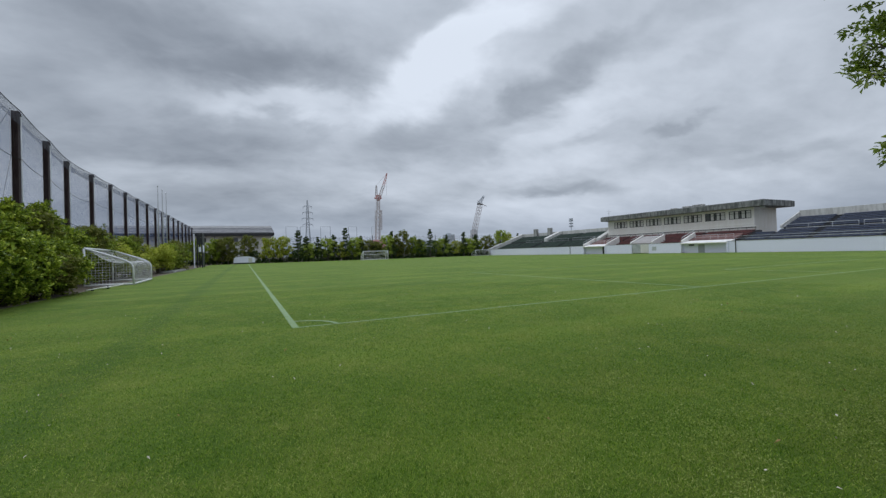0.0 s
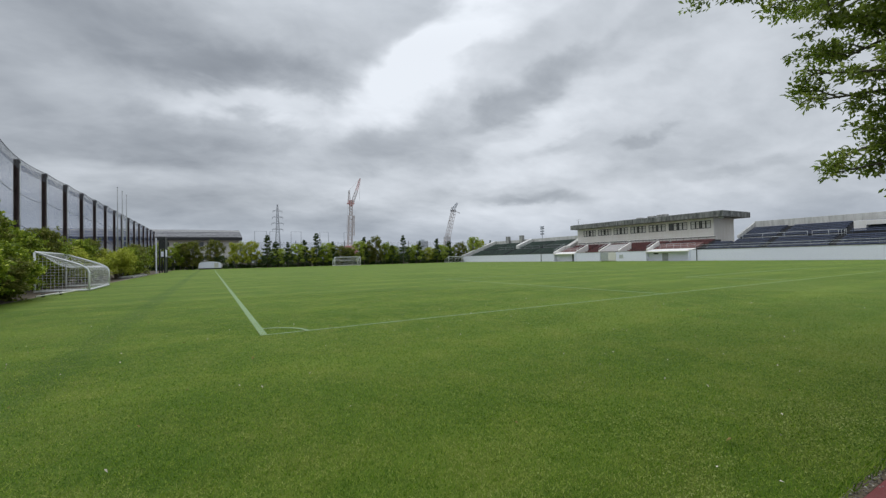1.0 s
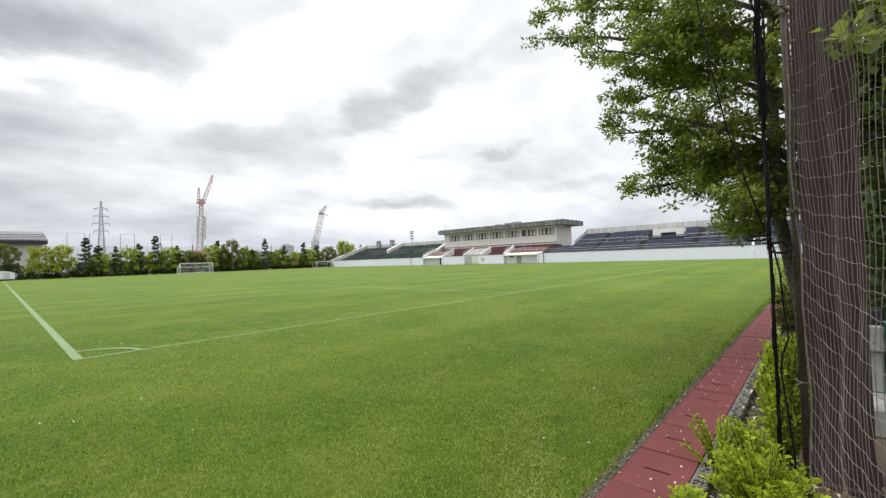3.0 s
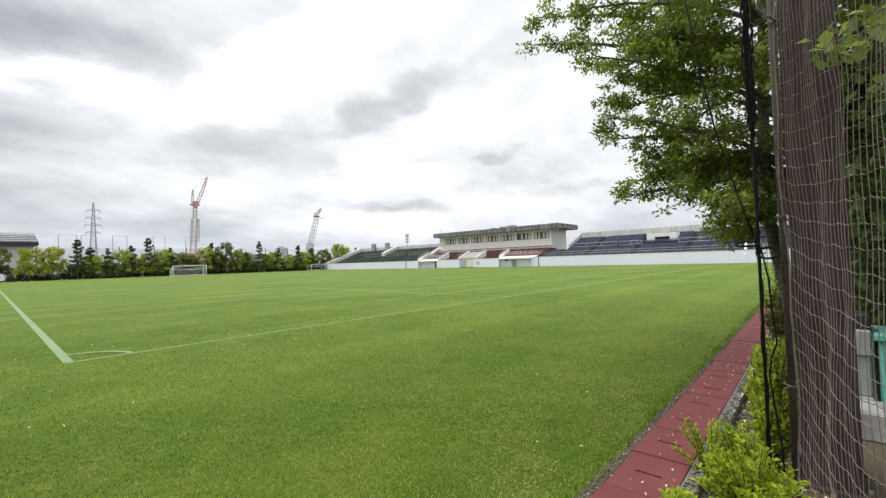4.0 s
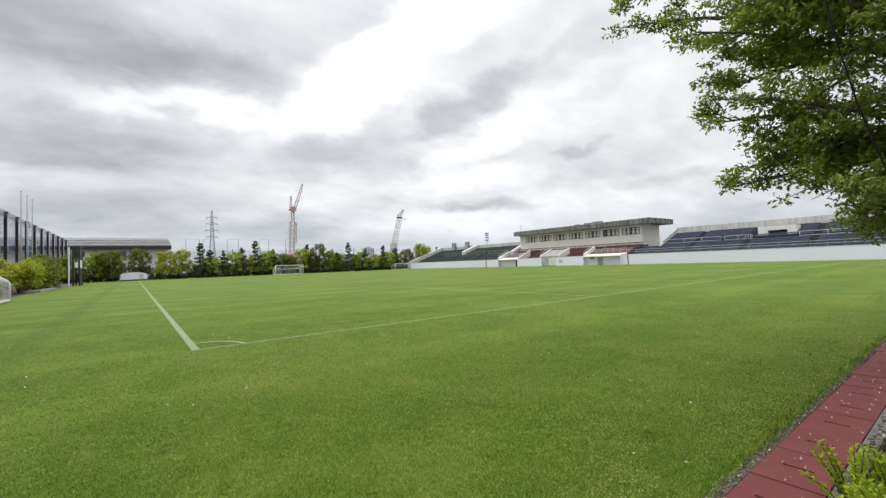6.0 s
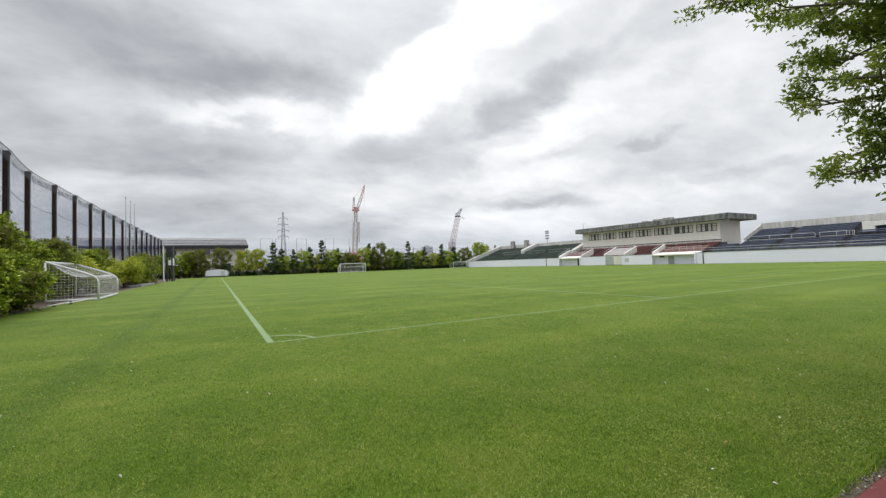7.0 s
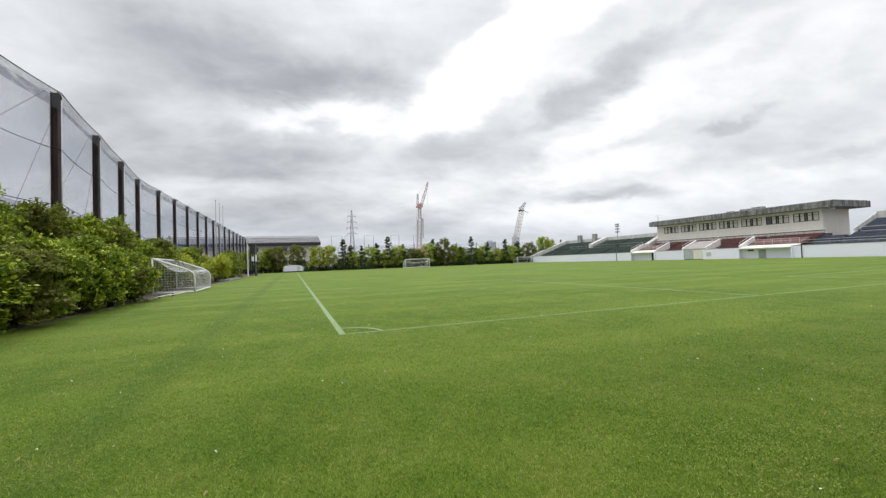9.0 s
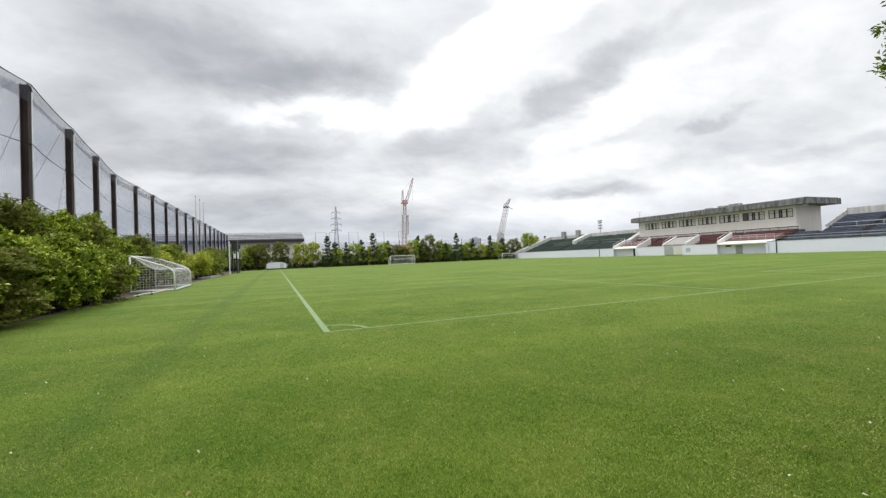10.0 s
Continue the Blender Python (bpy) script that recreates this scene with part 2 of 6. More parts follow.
def lawn_material():
    m, t, b = material("mown_grass")
    c = t.nodes.new("ShaderNodeTexCoord").outputs["Object"]
    broad = noise_node(t, 0.16, 4, 0.6, c)
    patch = noise_node(t, 1.1, 5, 0.65, c)
    tuft = noise_node(t, 14, 4, 0.7, c)
    blade = noise_node(t, 120, 3, 0.7, c, (1, 1, 1))
    base = ramp_node(t, broad.outputs[0], [(0.30, (0.084, 0.150, 0.013)), (0.52, (0.117, 0.187, 0.019)), (0.72, (0.160, 0.228, 0.030))])
    dry = ramp_node(t, patch.outputs[0], [(0.44, (0, 0, 0)), (0.72, (1, 1, 1))])
    col = mix_node(t, dry.outputs[0], base.outputs[0], (0.164, 0.208, 0.030))
    t1 = ramp_node(t, tuft.outputs[0], [(0.28, (0.66, 0.70, 0.60)), (0.72, (1.25, 1.21, 1.28))])
    col = mix_node(t, 0.75, col.outputs[2], t1.outputs[0], "MULTIPLY")
    t2 = ramp_node(t, blade.outputs[0], [(0.25, (0.40, 0.46, 0.30)), (0.75, (1.58, 1.50, 1.70))])
    col = mix_node(t, 0.75, col.outputs[2], t2.outputs[0], "MULTIPLY")
    # mowing lanes: across the pitch, and along it outside the touchline
    ax = t.nodes.new("ShaderNodeSeparateXYZ")
    link(t, c, ax.inputs[0])
    wob = t.nodes.new("ShaderNodeMath")
    wob.operation = "MULTIPLY_ADD"
    wob.inputs[1].default_value = 0.9
    link(t, noise_node(t, 0.35, 3, 0.5, c).outputs[0], wob.inputs[0])
    link(t, ax.outputs[1], wob.inputs[2])
    wave = t.nodes.new("ShaderNodeMath")
    wave.operation = "MULTIPLY"
    wave.inputs[1].default_value = 2 * math.pi / 3.6
    link(t, wob.outputs[0], wave.inputs[0])
    sn = t.nodes.new("ShaderNodeMath")
    sn.operation = "SINE"
    link(t, wave.outputs[0], sn.inputs[0])
    lanes = ramp_node(t, sn.outputs[0], [(0.25, (0.90, 0.93, 0.90)), (0.75, (1.06, 1.05, 1.06))])
    col = mix_node(t, 1.0, col.outputs[2], lanes.outputs[0], "MULTIPLY")
    # a darker mown track beside the touchline
    for x0, w0 in ((-2.9, 0.45),):
        d = t.nodes.new("ShaderNodeMath")
        d.operation = "ADD"
        d.inputs[1].default_value = -x0
        link(t, ax.outputs[0], d.inputs[0])
        ab = t.nodes.new("ShaderNodeMath")
        ab.operation = "ABSOLUTE"
        link(t, d.outputs[0], ab.inputs[0])
        mr = t.nodes.new("ShaderNodeMapRange")
        mr.interpolation_type = "SMOOTHSTEP"
        mr.inputs["From Min"].default_value, mr.inputs["From Max"].default_value = w0, w0 * 0.3
        mr.inputs["To Max"].default_value = 0.34
        link(t, ab.outputs[0], mr.inputs["Value"])
        col = mix_node(t, mr.outputs[0], col.outputs[2], (0.050, 0.100, 0.016))
    link(t, col.outputs[2], b.inputs["Base Color"])
    b.inputs["Roughness"].default_value = 0.75
    b.inputs["Specular IOR Level"].default_value = 0.14
    bp = t.nodes.new("ShaderNodeBump")
    bp.inputs["Strength"].default_value, bp.inputs["Distance"].default_value = 0.9, 0.02
    hs = t.nodes.new("ShaderNodeMath")
    hs.operation = "ADD"
    link(t, tuft.outputs[0], hs.inputs[0])
    link(t, blade.outputs[0], hs.inputs[1])
    link(t, hs.outputs[0], bp.inputs["Height"])
    link(t, bp.outputs[0], b.inputs["Normal"])
    return m


def chalk_material(name="line_paint", wear=0.35):
    """Worn line paint: white on the blades, with grass showing through."""
    m, t, b = material(name)
    c = t.nodes.new("ShaderNodeTexCoord").outputs["Object"]
    n1, n2 = noise_node(t, 3.0, 5, 0.7, c), noise_node(t, 70, 3, 0.7, c)
    s = t.nodes.new("ShaderNodeMath")
    s.operation = "MULTIPLY_ADD"
    s.inputs[1].default_value = 0.6
    link(t, n1.outputs[0], s.inputs[0])
    link(t, n2.outputs[0], s.inputs[2])
    r = ramp_node(t, s.outputs[0], [(0.55, (0.12, 0.20, 0.03)), (0.80, (0.12 + 0.21 * wear, 0.20 + 0.23 * wear, 0.03 + 0.30 * wear)), (1.05, (0.14 + 0.36 * wear, 0.21 + 0.36 * wear, 0.04 + 0.50 * wear))])
    link(t, r.outputs[0], b.inputs["Base Color"])
    b.inputs["Roughness"].default_value = 0.9
    return m


M_LAWN, M_CHALK, M_FADED = lawn_material(), chalk_material(), chalk_material("faded_line_paint", 0.38)
M_SOIL = surface("soil", (0.075, 0.056, 0.034), (0.130, 0.104, 0.068), 0.6, 25, 0.95, 0.6)

M_EARTH = surface("dry_earth", (0.13, 0.105, 0.072), (0.20, 0.17, 0.12), 0.8, 25, 0.95, 0.5)


def blade_material():
    m, t, b = material("turf_blade")
    geo = t.nodes.new("ShaderNodeNewGeometry")
    c = t.nodes.new("ShaderNodeTexCoord").outputs["Object"]
    v = None
    for source, gain in ((noise_node(t, 0.55, 4, 0.6, c).outputs[0], 1.1), (noise_node(t, 4.5, 4, 0.65, c).outputs[0], 0.85), (geo.outputs["Random Per Island"], 1.0)):
        n = t.nodes.new("ShaderNodeMath")
        n.operation = "MULTIPLY_ADD"
        n.inputs[1].default_value, n.inputs[2].default_value = gain, -1.03
        link(t, source, n.inputs[0])
        if v:
            link(t, v, n.inputs[2])
        v = n.outputs[0]
    r = ramp_node(t, v, [(0.02, (0.050, 0.120, 0.008)), (0.40, (0.162, 0.285, 0.019)), (0.70, (0.300, 0.395, 0.050)), (1.0, (0.48, 0.51, 0.16))])
    link(t, r.outputs[0], b.inputs["Base Color"])
    b.inputs["Roughness"].default_value = 0.7
    b.inputs["Specular IOR Level"].default_value = 0.15
    tr = t.nodes.new("ShaderNodeBsdfTranslucent")
    link(t, r.outputs[0], tr.inputs[0])
    ms = t.nodes.new("ShaderNodeMixShader")
    ms.inputs[0].default_value = 0.4
    link(t, b.outputs[0], ms.inputs[1])
    link(t, tr.outputs[0], ms.inputs[2])
    link(t, ms.outputs[0], t.nodes["Material Output"].inputs["Surface"])
    return m


M_BLADE = blade_material()
M_HEDGE = leaf_material("hedge_leaf", (0.030, 0.058, 0.008), (0.198, 0.272, 0.024), (0.60, 0.64, 0.075), 0.5, 0.22)
M_YELLOW = leaf_material("yellow_leaf", (0.13, 0.155, 0.016), (0.41, 0.43, 0.045), (0.72, 0.68, 0.12), 0.5, 0.38)
M_LEAFY = leaf_material("lime_leaf", (0.10, 0.14, 0.018), (0.36, 0.44, 0.060), (0.66, 0.68, 0.16), 0.5, 0.40)
M_OLIVE = leaf_material("olive_leaf", (0.055, 0.062, 0.016), (0.135, 0.138, 0.030), (0.29, 0.25, 0.07), 0.55, 0.3)
M_OAK = leaf_material("oak_leaf", (0.044, 0.068, 0.014), (0.205, 0.265, 0.046), (0.54, 0.57, 0.17), 0.30, 0.44, 0.4)
M_LIME = leaf_material("young_leaf", (0.25, 0.35, 0.018), (0.46, 0.56, 0.035), (0.66, 0.72, 0.10), 0.45, 0.45)
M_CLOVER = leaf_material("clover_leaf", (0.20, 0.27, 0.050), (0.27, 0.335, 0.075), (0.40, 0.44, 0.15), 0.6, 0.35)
M_PINE = leaf_material("pine_needle", (0.024, 0.046, 0.018), (0.054, 0.090, 0.034), (0.115, 0.150, 0.055), 0.6, 0.15)
M_BARK = surface("bark", (0.135, 0.122, 0.104), (0.235, 0.216, 0.188), 6, 60, 0.95, 0.9, lift=0.02)
M_TWIG = surface("twig", (0.045, 0.035, 0.025), (0.08, 0.065, 0.045), 8, 60, 0.95, 0.3)
M_BROWN = surface("brown_steel", (0.043, 0.028, 0.027), (0.062, 0.042, 0.041), 1.5, 60, 0.6, 0.15, 0.0, 7, (0.069, 0.052, 0.051))
M_BROWN.node_tree.nodes["Principled BSDF"].inputs["Specular IOR Level"].default_value = 0.15
M_PIPE = surface("weathered_pipe", (0.10, 0.082, 0.072), (0.16, 0.135, 0.12), 5, 80, 0.55, 0.2, 0.3)
M_CABLE = surface("black_cable", (0.006, 0.006, 0.006), (0.014, 0.014, 0.014), 8, 90, 0.85, 0.2)
M_CABLE.node_tree.nodes["Principled BSDF"].inputs["Specular IOR Level"].default_value = 0.15
M_TWINE = surface("net_twine", (0.15, 0.122, 0.106), (0.25, 0.21, 0.182), 6, 200, 0.9, 0.3)
M_WHITE = surface("white_paint", (0.76, 0.77, 0.78), (0.84, 0.84, 0.84), 2, 60, 0.5, 0.05)
M_GOALNET = surface("goal_net", (0.66, 0.66, 0.66), (0.80, 0.80, 0.80), 5, 80, 0.9, 0.1)
M_WALLW = surface("painted_wall", (0.80, 0.80, 0.95), (0.86, 0.86, 0.98), 0.06, 60, 0.75, 0.05)
M_BEIGE = surface("beige_render", (0.79, 0.76, 0.72), (0.85, 0.83, 0.80), 0.3, 20, 0.85, 0.1, 0.0, 2.6, (0.76, 0.73, 0.68))
M_CONC = surface("weathered_concrete", (0.33, 0.33, 0.31), (0.48, 0.47, 0.44), 0.5, 18, 0.9, 0.3, 0.0, 2.2, (0.20, 0.20, 0.19))
M_FASCIA = surface("stained_fascia", (0.13, 0.135, 0.13), (0.30, 0.305, 0.295), 1.1, 9, 0.9, 0.3, 0.0, 3.4, (0.070, 0.076, 0.072))
# near black: shade of the gaps between bench rows is in this colour
M_STEP = surface("gap_shaded_concrete", (0.045, 0.047, 0.052), (0.075, 0.077, 0.083), 0.6, 20, 0.9, 0.2)
M_PALECONC = surface("pale_concrete", (0.56, 0.55, 0.52), (0.70, 0.69, 0.66), 0.5, 18, 0.9, 0.2, 0.0, 2.2, (0.48, 0.47, 0.44))
M_PINK = surface("faded_red_screed", (0.110, 0.054, 0.049), (0.165, 0.090, 0.082), 0.6, 20, 0.9, 0.1)
M_FLIGHT = surface("worn_stair_concrete", (0.29, 0.27, 0.26), (0.38, 0.36, 0.35), 0.6, 20, 0.9, 0.1)
M_BLUE = surface("blue_bench", (0.074, 0.092, 0.155), (0.110, 0.130, 0.205), 0.8, 30, 0.38, 0.1)
M_GREEN = surface("green_bench", (0.052, 0.092, 0.070), (0.086, 0.135, 0.105), 0.8, 30, 0.55, 0.1)
M_RED = surface("red_bench", (0.165, 0.048, 0.045), (0.230, 0.078, 0.072), 0.8, 30, 0.6, 0.1)
M_DARK = surface("dark_metal", (0.020, 0.022, 0.025), (0.040, 0.042, 0.045), 2, 40, 0.5, 0.05, 0.2)
M_RAIL = surface("galvanised_rail", (0.50, 0.52, 0.53), (0.64, 0.65, 0.66), 2, 50, 0.45, 0.05, 0.3)
M_POLE = surface("dulled_aluminium", (0.30, 0.31, 0.32), (0.40, 0.41, 0.42), 1, 40, 0.5, 0.05, 0.0)
M_GREYROOF = surface("sheet_roof", (0.20, 0.20, 0.21), (0.28, 0.28, 0.29), 0.2, 6, 0.6, 0.1, 0.0, 0.7, (0.17, 0.17, 0.18))
M_PALE = surface("pale_cladding", (0.58, 0.57, 0.53), (0.68, 0.67, 0.62), 0.1, 5, 0.7, 0.1)
# red paled in its base colour for the haze of distance
M_CRANERED = surface("hazed_crane_red", (0.56, 0.25, 0.23), (0.64, 0.35, 0.33), 0.5, 10, 0.5, 0.05)
M_CRANEWHITE = surface("crane_white", (0.50, 0.46, 0.45), (0.66, 0.63, 0.62), 0.5, 10, 0.5, 0.05)
# tower block wall and window colours with the far haze mixed in
M_HAZE = surface("hazy_concrete", (0.50, 0.54, 0.58), (0.56, 0.60, 0.64), 0.1, 3, 0.9, 0.0)
M_HAZEDARK = surface("hazy_glass", (0.40, 0.44, 0.49), (0.44, 0.48, 0.53), 0.1, 3, 0.8, 0.0)
# steel lightened towards blue-grey, distance haze included in the colour
M_PYLON = surface("hazed_pylon_steel", (0.33, 0.36, 0.40), (0.40, 0.43, 0.47), 0.3, 5, 0.6, 0.05, 0.2)
M_RUBBER = surface("red_rubber", (0.145, 0.031, 0.031), (0.190, 0.048, 0.047), 1.6, 170, 0.85, 0.6, lift=0.004)
M_SLOT = surface("slot_shadow", (0.012, 0.010, 0.010), (0.02, 0.018, 0.018), 4, 50, 0.95, 0.0)
M_KERB = surface("drain_kerb", (0.13, 0.122, 0.11), (0.22, 0.208, 0.19), 3, 60, 0.95, 0.6)
M_PETAL = surface("fallen_petal", (0.52, 0.47, 0.38), (0.72, 0.66, 0.56), 30, 90, 0.8, 0.0)
M_DEADLEAF = surface("dead_leaf", (0.17, 0.095, 0.03), (0.34, 0.22, 0.07), 20, 90, 0.8, 0.0)
M_TEAL = surface("turquoise_plastic", (0.10, 0.42, 0.36), (0.16, 0.52, 0.45), 3, 60, 0.4, 0.05)
# the bluish haze over the tall fence net is put into its twine colour
M_NETFAR = net_material("haze_blue_netting", (0.115, 0.155, 0.330), 0.05, 0.24)
M_NETBAND = net_material("dense_netting", (0.055, 0.058, 0.085), 0.05, 0.25)
M_NETTHIN = net_material("thin_netting", (0.12, 0.13, 0.17), 0.05, 0.09)
M_GLASS, _t, _b = material("office_glass")
_b.inputs["Base Color"].default_value = (0.10, 0.105, 0.10, 1)
_b.inputs["Roughness"].default_value = 0.12
M_BLIND = surface("window_blind", (0.58, 0.57, 0.54), (0.70, 0.69, 0.65), 0.5, 20, 0.35, 0.05)


# ---- building helpers ----
def thing(name, at, label, category, group="", kind="", turn=0):
    ob = new(name)
    ob.matrix_basis = pose(*at, 0, 0, turn)
    return tagged(ob, label, category, group, kind)


def part(name, bm, mat_, parent=None, label="", kind=""):
    """Links a bmesh, in its thing's own metres, as one mesh object under it."""
    me = bpy.data.meshes.new(name)
    bm.to_mesh(me)
    bm.free()
    return mesh_part(name, me, mat_, parent, label, kind)


def mesh_part(name, me, mat_, parent=None, label="", kind=""):
    if mat_ and not me.materials:
        me.materials.append(mat_)
    ob = new(name, me)
    ob.parent = parent
    return tagged(ob, label, "", "", kind)


def arrays_mesh(name, verts, tris):
    me = bpy.data.meshes.new(name)
    verts, tris = np.asarray(verts, dtype=np.float32), np.asarray(tris, dtype=np.int32)
    n, k = tris.shape
    me.vertices.add(len(verts))
    me.vertices.foreach_set("co", verts.ravel())
    me.loops.add(n * k)
    me.loops.foreach_set("vertex_index", tris.ravel())
    me.polygons.add(n)
    me.polygons.foreach_set("loop_start", np.arange(0, n * k, k, dtype=np.int32))
    me.update(calc_edges=True)
    me.validate()
    return me


def box(bm, x0, x1, y0, y1, z0, z1, bevel=0.0):
    made = bmesh.ops.create_cube(bm, size=1)["verts"]
    bmesh.ops.transform(bm, verts=made, matrix=Matrix.Translation(((x0 + x1) / 2, (y0 + y1) / 2, (z0 + z1) / 2))
                        @ Matrix.Diagonal((abs(x1 - x0), abs(y1 - y0), abs(z1 - z0), 1)))
    if bevel:
        edges = list({e for v in made for e in v.link_edges})
        bmesh.ops.bevel(bm, geom=edges, offset=bevel, segments=1, affect="EDGES")
    return bm


def prism(bm, outline, y0, y1):
    """A closed outline of (x, z) drawn out from y0 to y1."""
    a = [bm.verts.new((x, y0, z)) for x, z in outline]
    b = [bm.verts.new((x, y1, z)) for x, z in outline]
    n = len(outline)
    bm.faces.new(a)
    bm.faces.new(b[::-1])
    for i in range(n):
        bm.faces.new((a[i], b[i], b[(i + 1) % n], a[(i + 1) % n]))
    bmesh.ops.recalc_face_normals(bm, faces=bm.faces)
    return bm


def tube(bm, points, r0, r1=None, sides=8):
    """A round bar along points, tapering from r0 to r1."""
    pts = [Vector(p) for p in points]
    r1 = r0 if r1 is None else r1
    rings = []
    for i, p in enumerate(pts):
        d = (pts[min(i + 1, len(pts) - 1)] - pts[max(i - 1, 0)]).normalized()
        side = d.cross(Vector((0, 0, 1)) if abs(d.z) < 0.9 else Vector((1, 0, 0))).normalized()
        other = d.cross(side)
        r = r0 + (r1 - r0) * i / max(1, len(pts) - 1)
        rings.append([bm.verts.new(p + r * (math.cos(a) * side + math.sin(a) * other))
                      for a in (2 * math.pi * k / sides for k in range(sides))])
    for ra, rb in zip(rings, rings[1:]):
        for k in range(sides):
            bm.faces.new((ra[k], ra[(k + 1) % sides], rb[(k + 1) % sides], rb[k]))
    bm.faces.new(rings[0][::-1])
    bm.faces.new(rings[-1])
    for f in bm.faces:
        f.smooth = sides > 5
    return bm


def strands(name, lines, r):
    """Thin three-sided cords along many polylines, as one mesh."""
    verts, quads = [], []
    for line in lines:
        p = np.asarray(line, dtype=float)
        d = np.gradient(p, axis=0)
        d /= np.linalg.norm(d, axis=1)[:, None] + 1e-9
        ref = np.where(np.abs(d[:, 2:3]) < 0.9, np.array([[0, 0, 1.0]]), np.array([[1.0, 0, 0]]))
        s = np.cross(d, ref)
        s /= np.linalg.norm(s, axis=1)[:, None] + 1e-9
        o = np.cross(d, s)
        start = len(verts)
        for i in range(len(p)):
            for a in (0, 2.094, 4.189):
                verts.append(p[i] + r * (math.cos(a) * s[i] + math.sin(a) * o[i]))
        for i in range(len(p) - 1):
            for k in range(3):
                a, b = start + 3 * i + k, start + 3 * i + (k + 1) % 3
                quads.append((a, b, b + 3, a + 3))
    return arrays_mesh(name, verts, quads)


def leaf_mesh(name, centres, sizes, rng, upward=0.4, slim=0.42, outward=None):
    """A folded kite of two triangles for every centre, its length in sizes."""
    n = len(centres)
    axis = rng.normal(size=(n, 3))
    if outward is not None:
        axis = axis * 0.8 + outward
    axis /= np.linalg.norm(axis, axis=1)[:, None]
    nor = rng.normal(size=(n, 3)) + np.array([0, 0, upward * 3])
    side = np.cross(axis, nor)
    side /= np.linalg.norm(side, axis=1)[:, None] + 1e-9
    nor = np.cross(side, axis)
    ln = sizes[:, None]
    v0 = centres - axis * ln * 0.5
    v2 = centres + axis * ln * 0.5
    mid = centres + axis * ln * 0.12
    v1 = mid + side * ln * slim + nor * ln * 0.12
    v3 = mid - side * ln * slim + nor * ln * 0.12
    verts = np.stack([v0, v1, v2, v3], axis=1).reshape(-1, 3)
    k = np.arange(n)[:, None] * 4
    tris = np.concatenate([k + np.array([[0, 1, 2]]), k + np.array([[0, 2, 3]])], axis=0)
    return arrays_mesh(name, verts, tris)


def clump_points(rng, count, centres, radii, shell=0.55):
    """Points near the skins of many small ellipsoids; also the way outward at each."""
    which = rng.integers(0, len(centres), count)
    d = rng.normal(size=(count, 3))
    d /= np.linalg.norm(d, axis=1)[:, None]
    r = shell + (1 - shell) * rng.random(count)
    return centres[which] + d * r[:, None] * radii[which], d


# ---- ground ----
def ground_sheet():
    bm = bmesh.new()
    bmesh.ops.create_grid(bm, x_segments=8, y_segments=8, size=2500)
    ob = part("ground", bm, M_SOIL)
    ob.location = (30, 50, -0.06)
    tagged(ob, "bare brown earth under shrubs and beyond the pitch", "ground", "", "structure")
    bm = bmesh.new()
    nx, ny = 60, 80
    x0, x1, y0, y1 = -8.55, 76.0, -8.32, 115.6
    for i in range(nx):
        for j in range(ny):
            xa, xb = x0 + (x1 - x0) * i / nx, x0 + (x1 - x0) * (i + 1) / nx
            ya, yb = y0 + (y1 - y0) * j / ny, y0 + (y1 - y0) * (j + 1) / ny
            bm.faces.new([bm.verts.new((x, y, 0)) for x, y in ((xa, ya), (xb, ya), (xb, yb), (xa, yb))])
    bmesh.ops.remove_doubles(bm, verts=bm.verts, dist=0.001)
    rim = [e for e in bm.edges if e.is_boundary]
    low_ = bmesh.ops.extrude_edge_only(bm, edges=rim)["geom"]
    for v in low_:
        if isinstance(v, bmesh.types.BMVert):
            v.co.z = -0.08
    return tagged(part("lawn", bm, M_LAWN), "close-mown green turf of a football pitch with faint mowing lanes", "lawn", "", "structure")


lawn = ground_sheet()


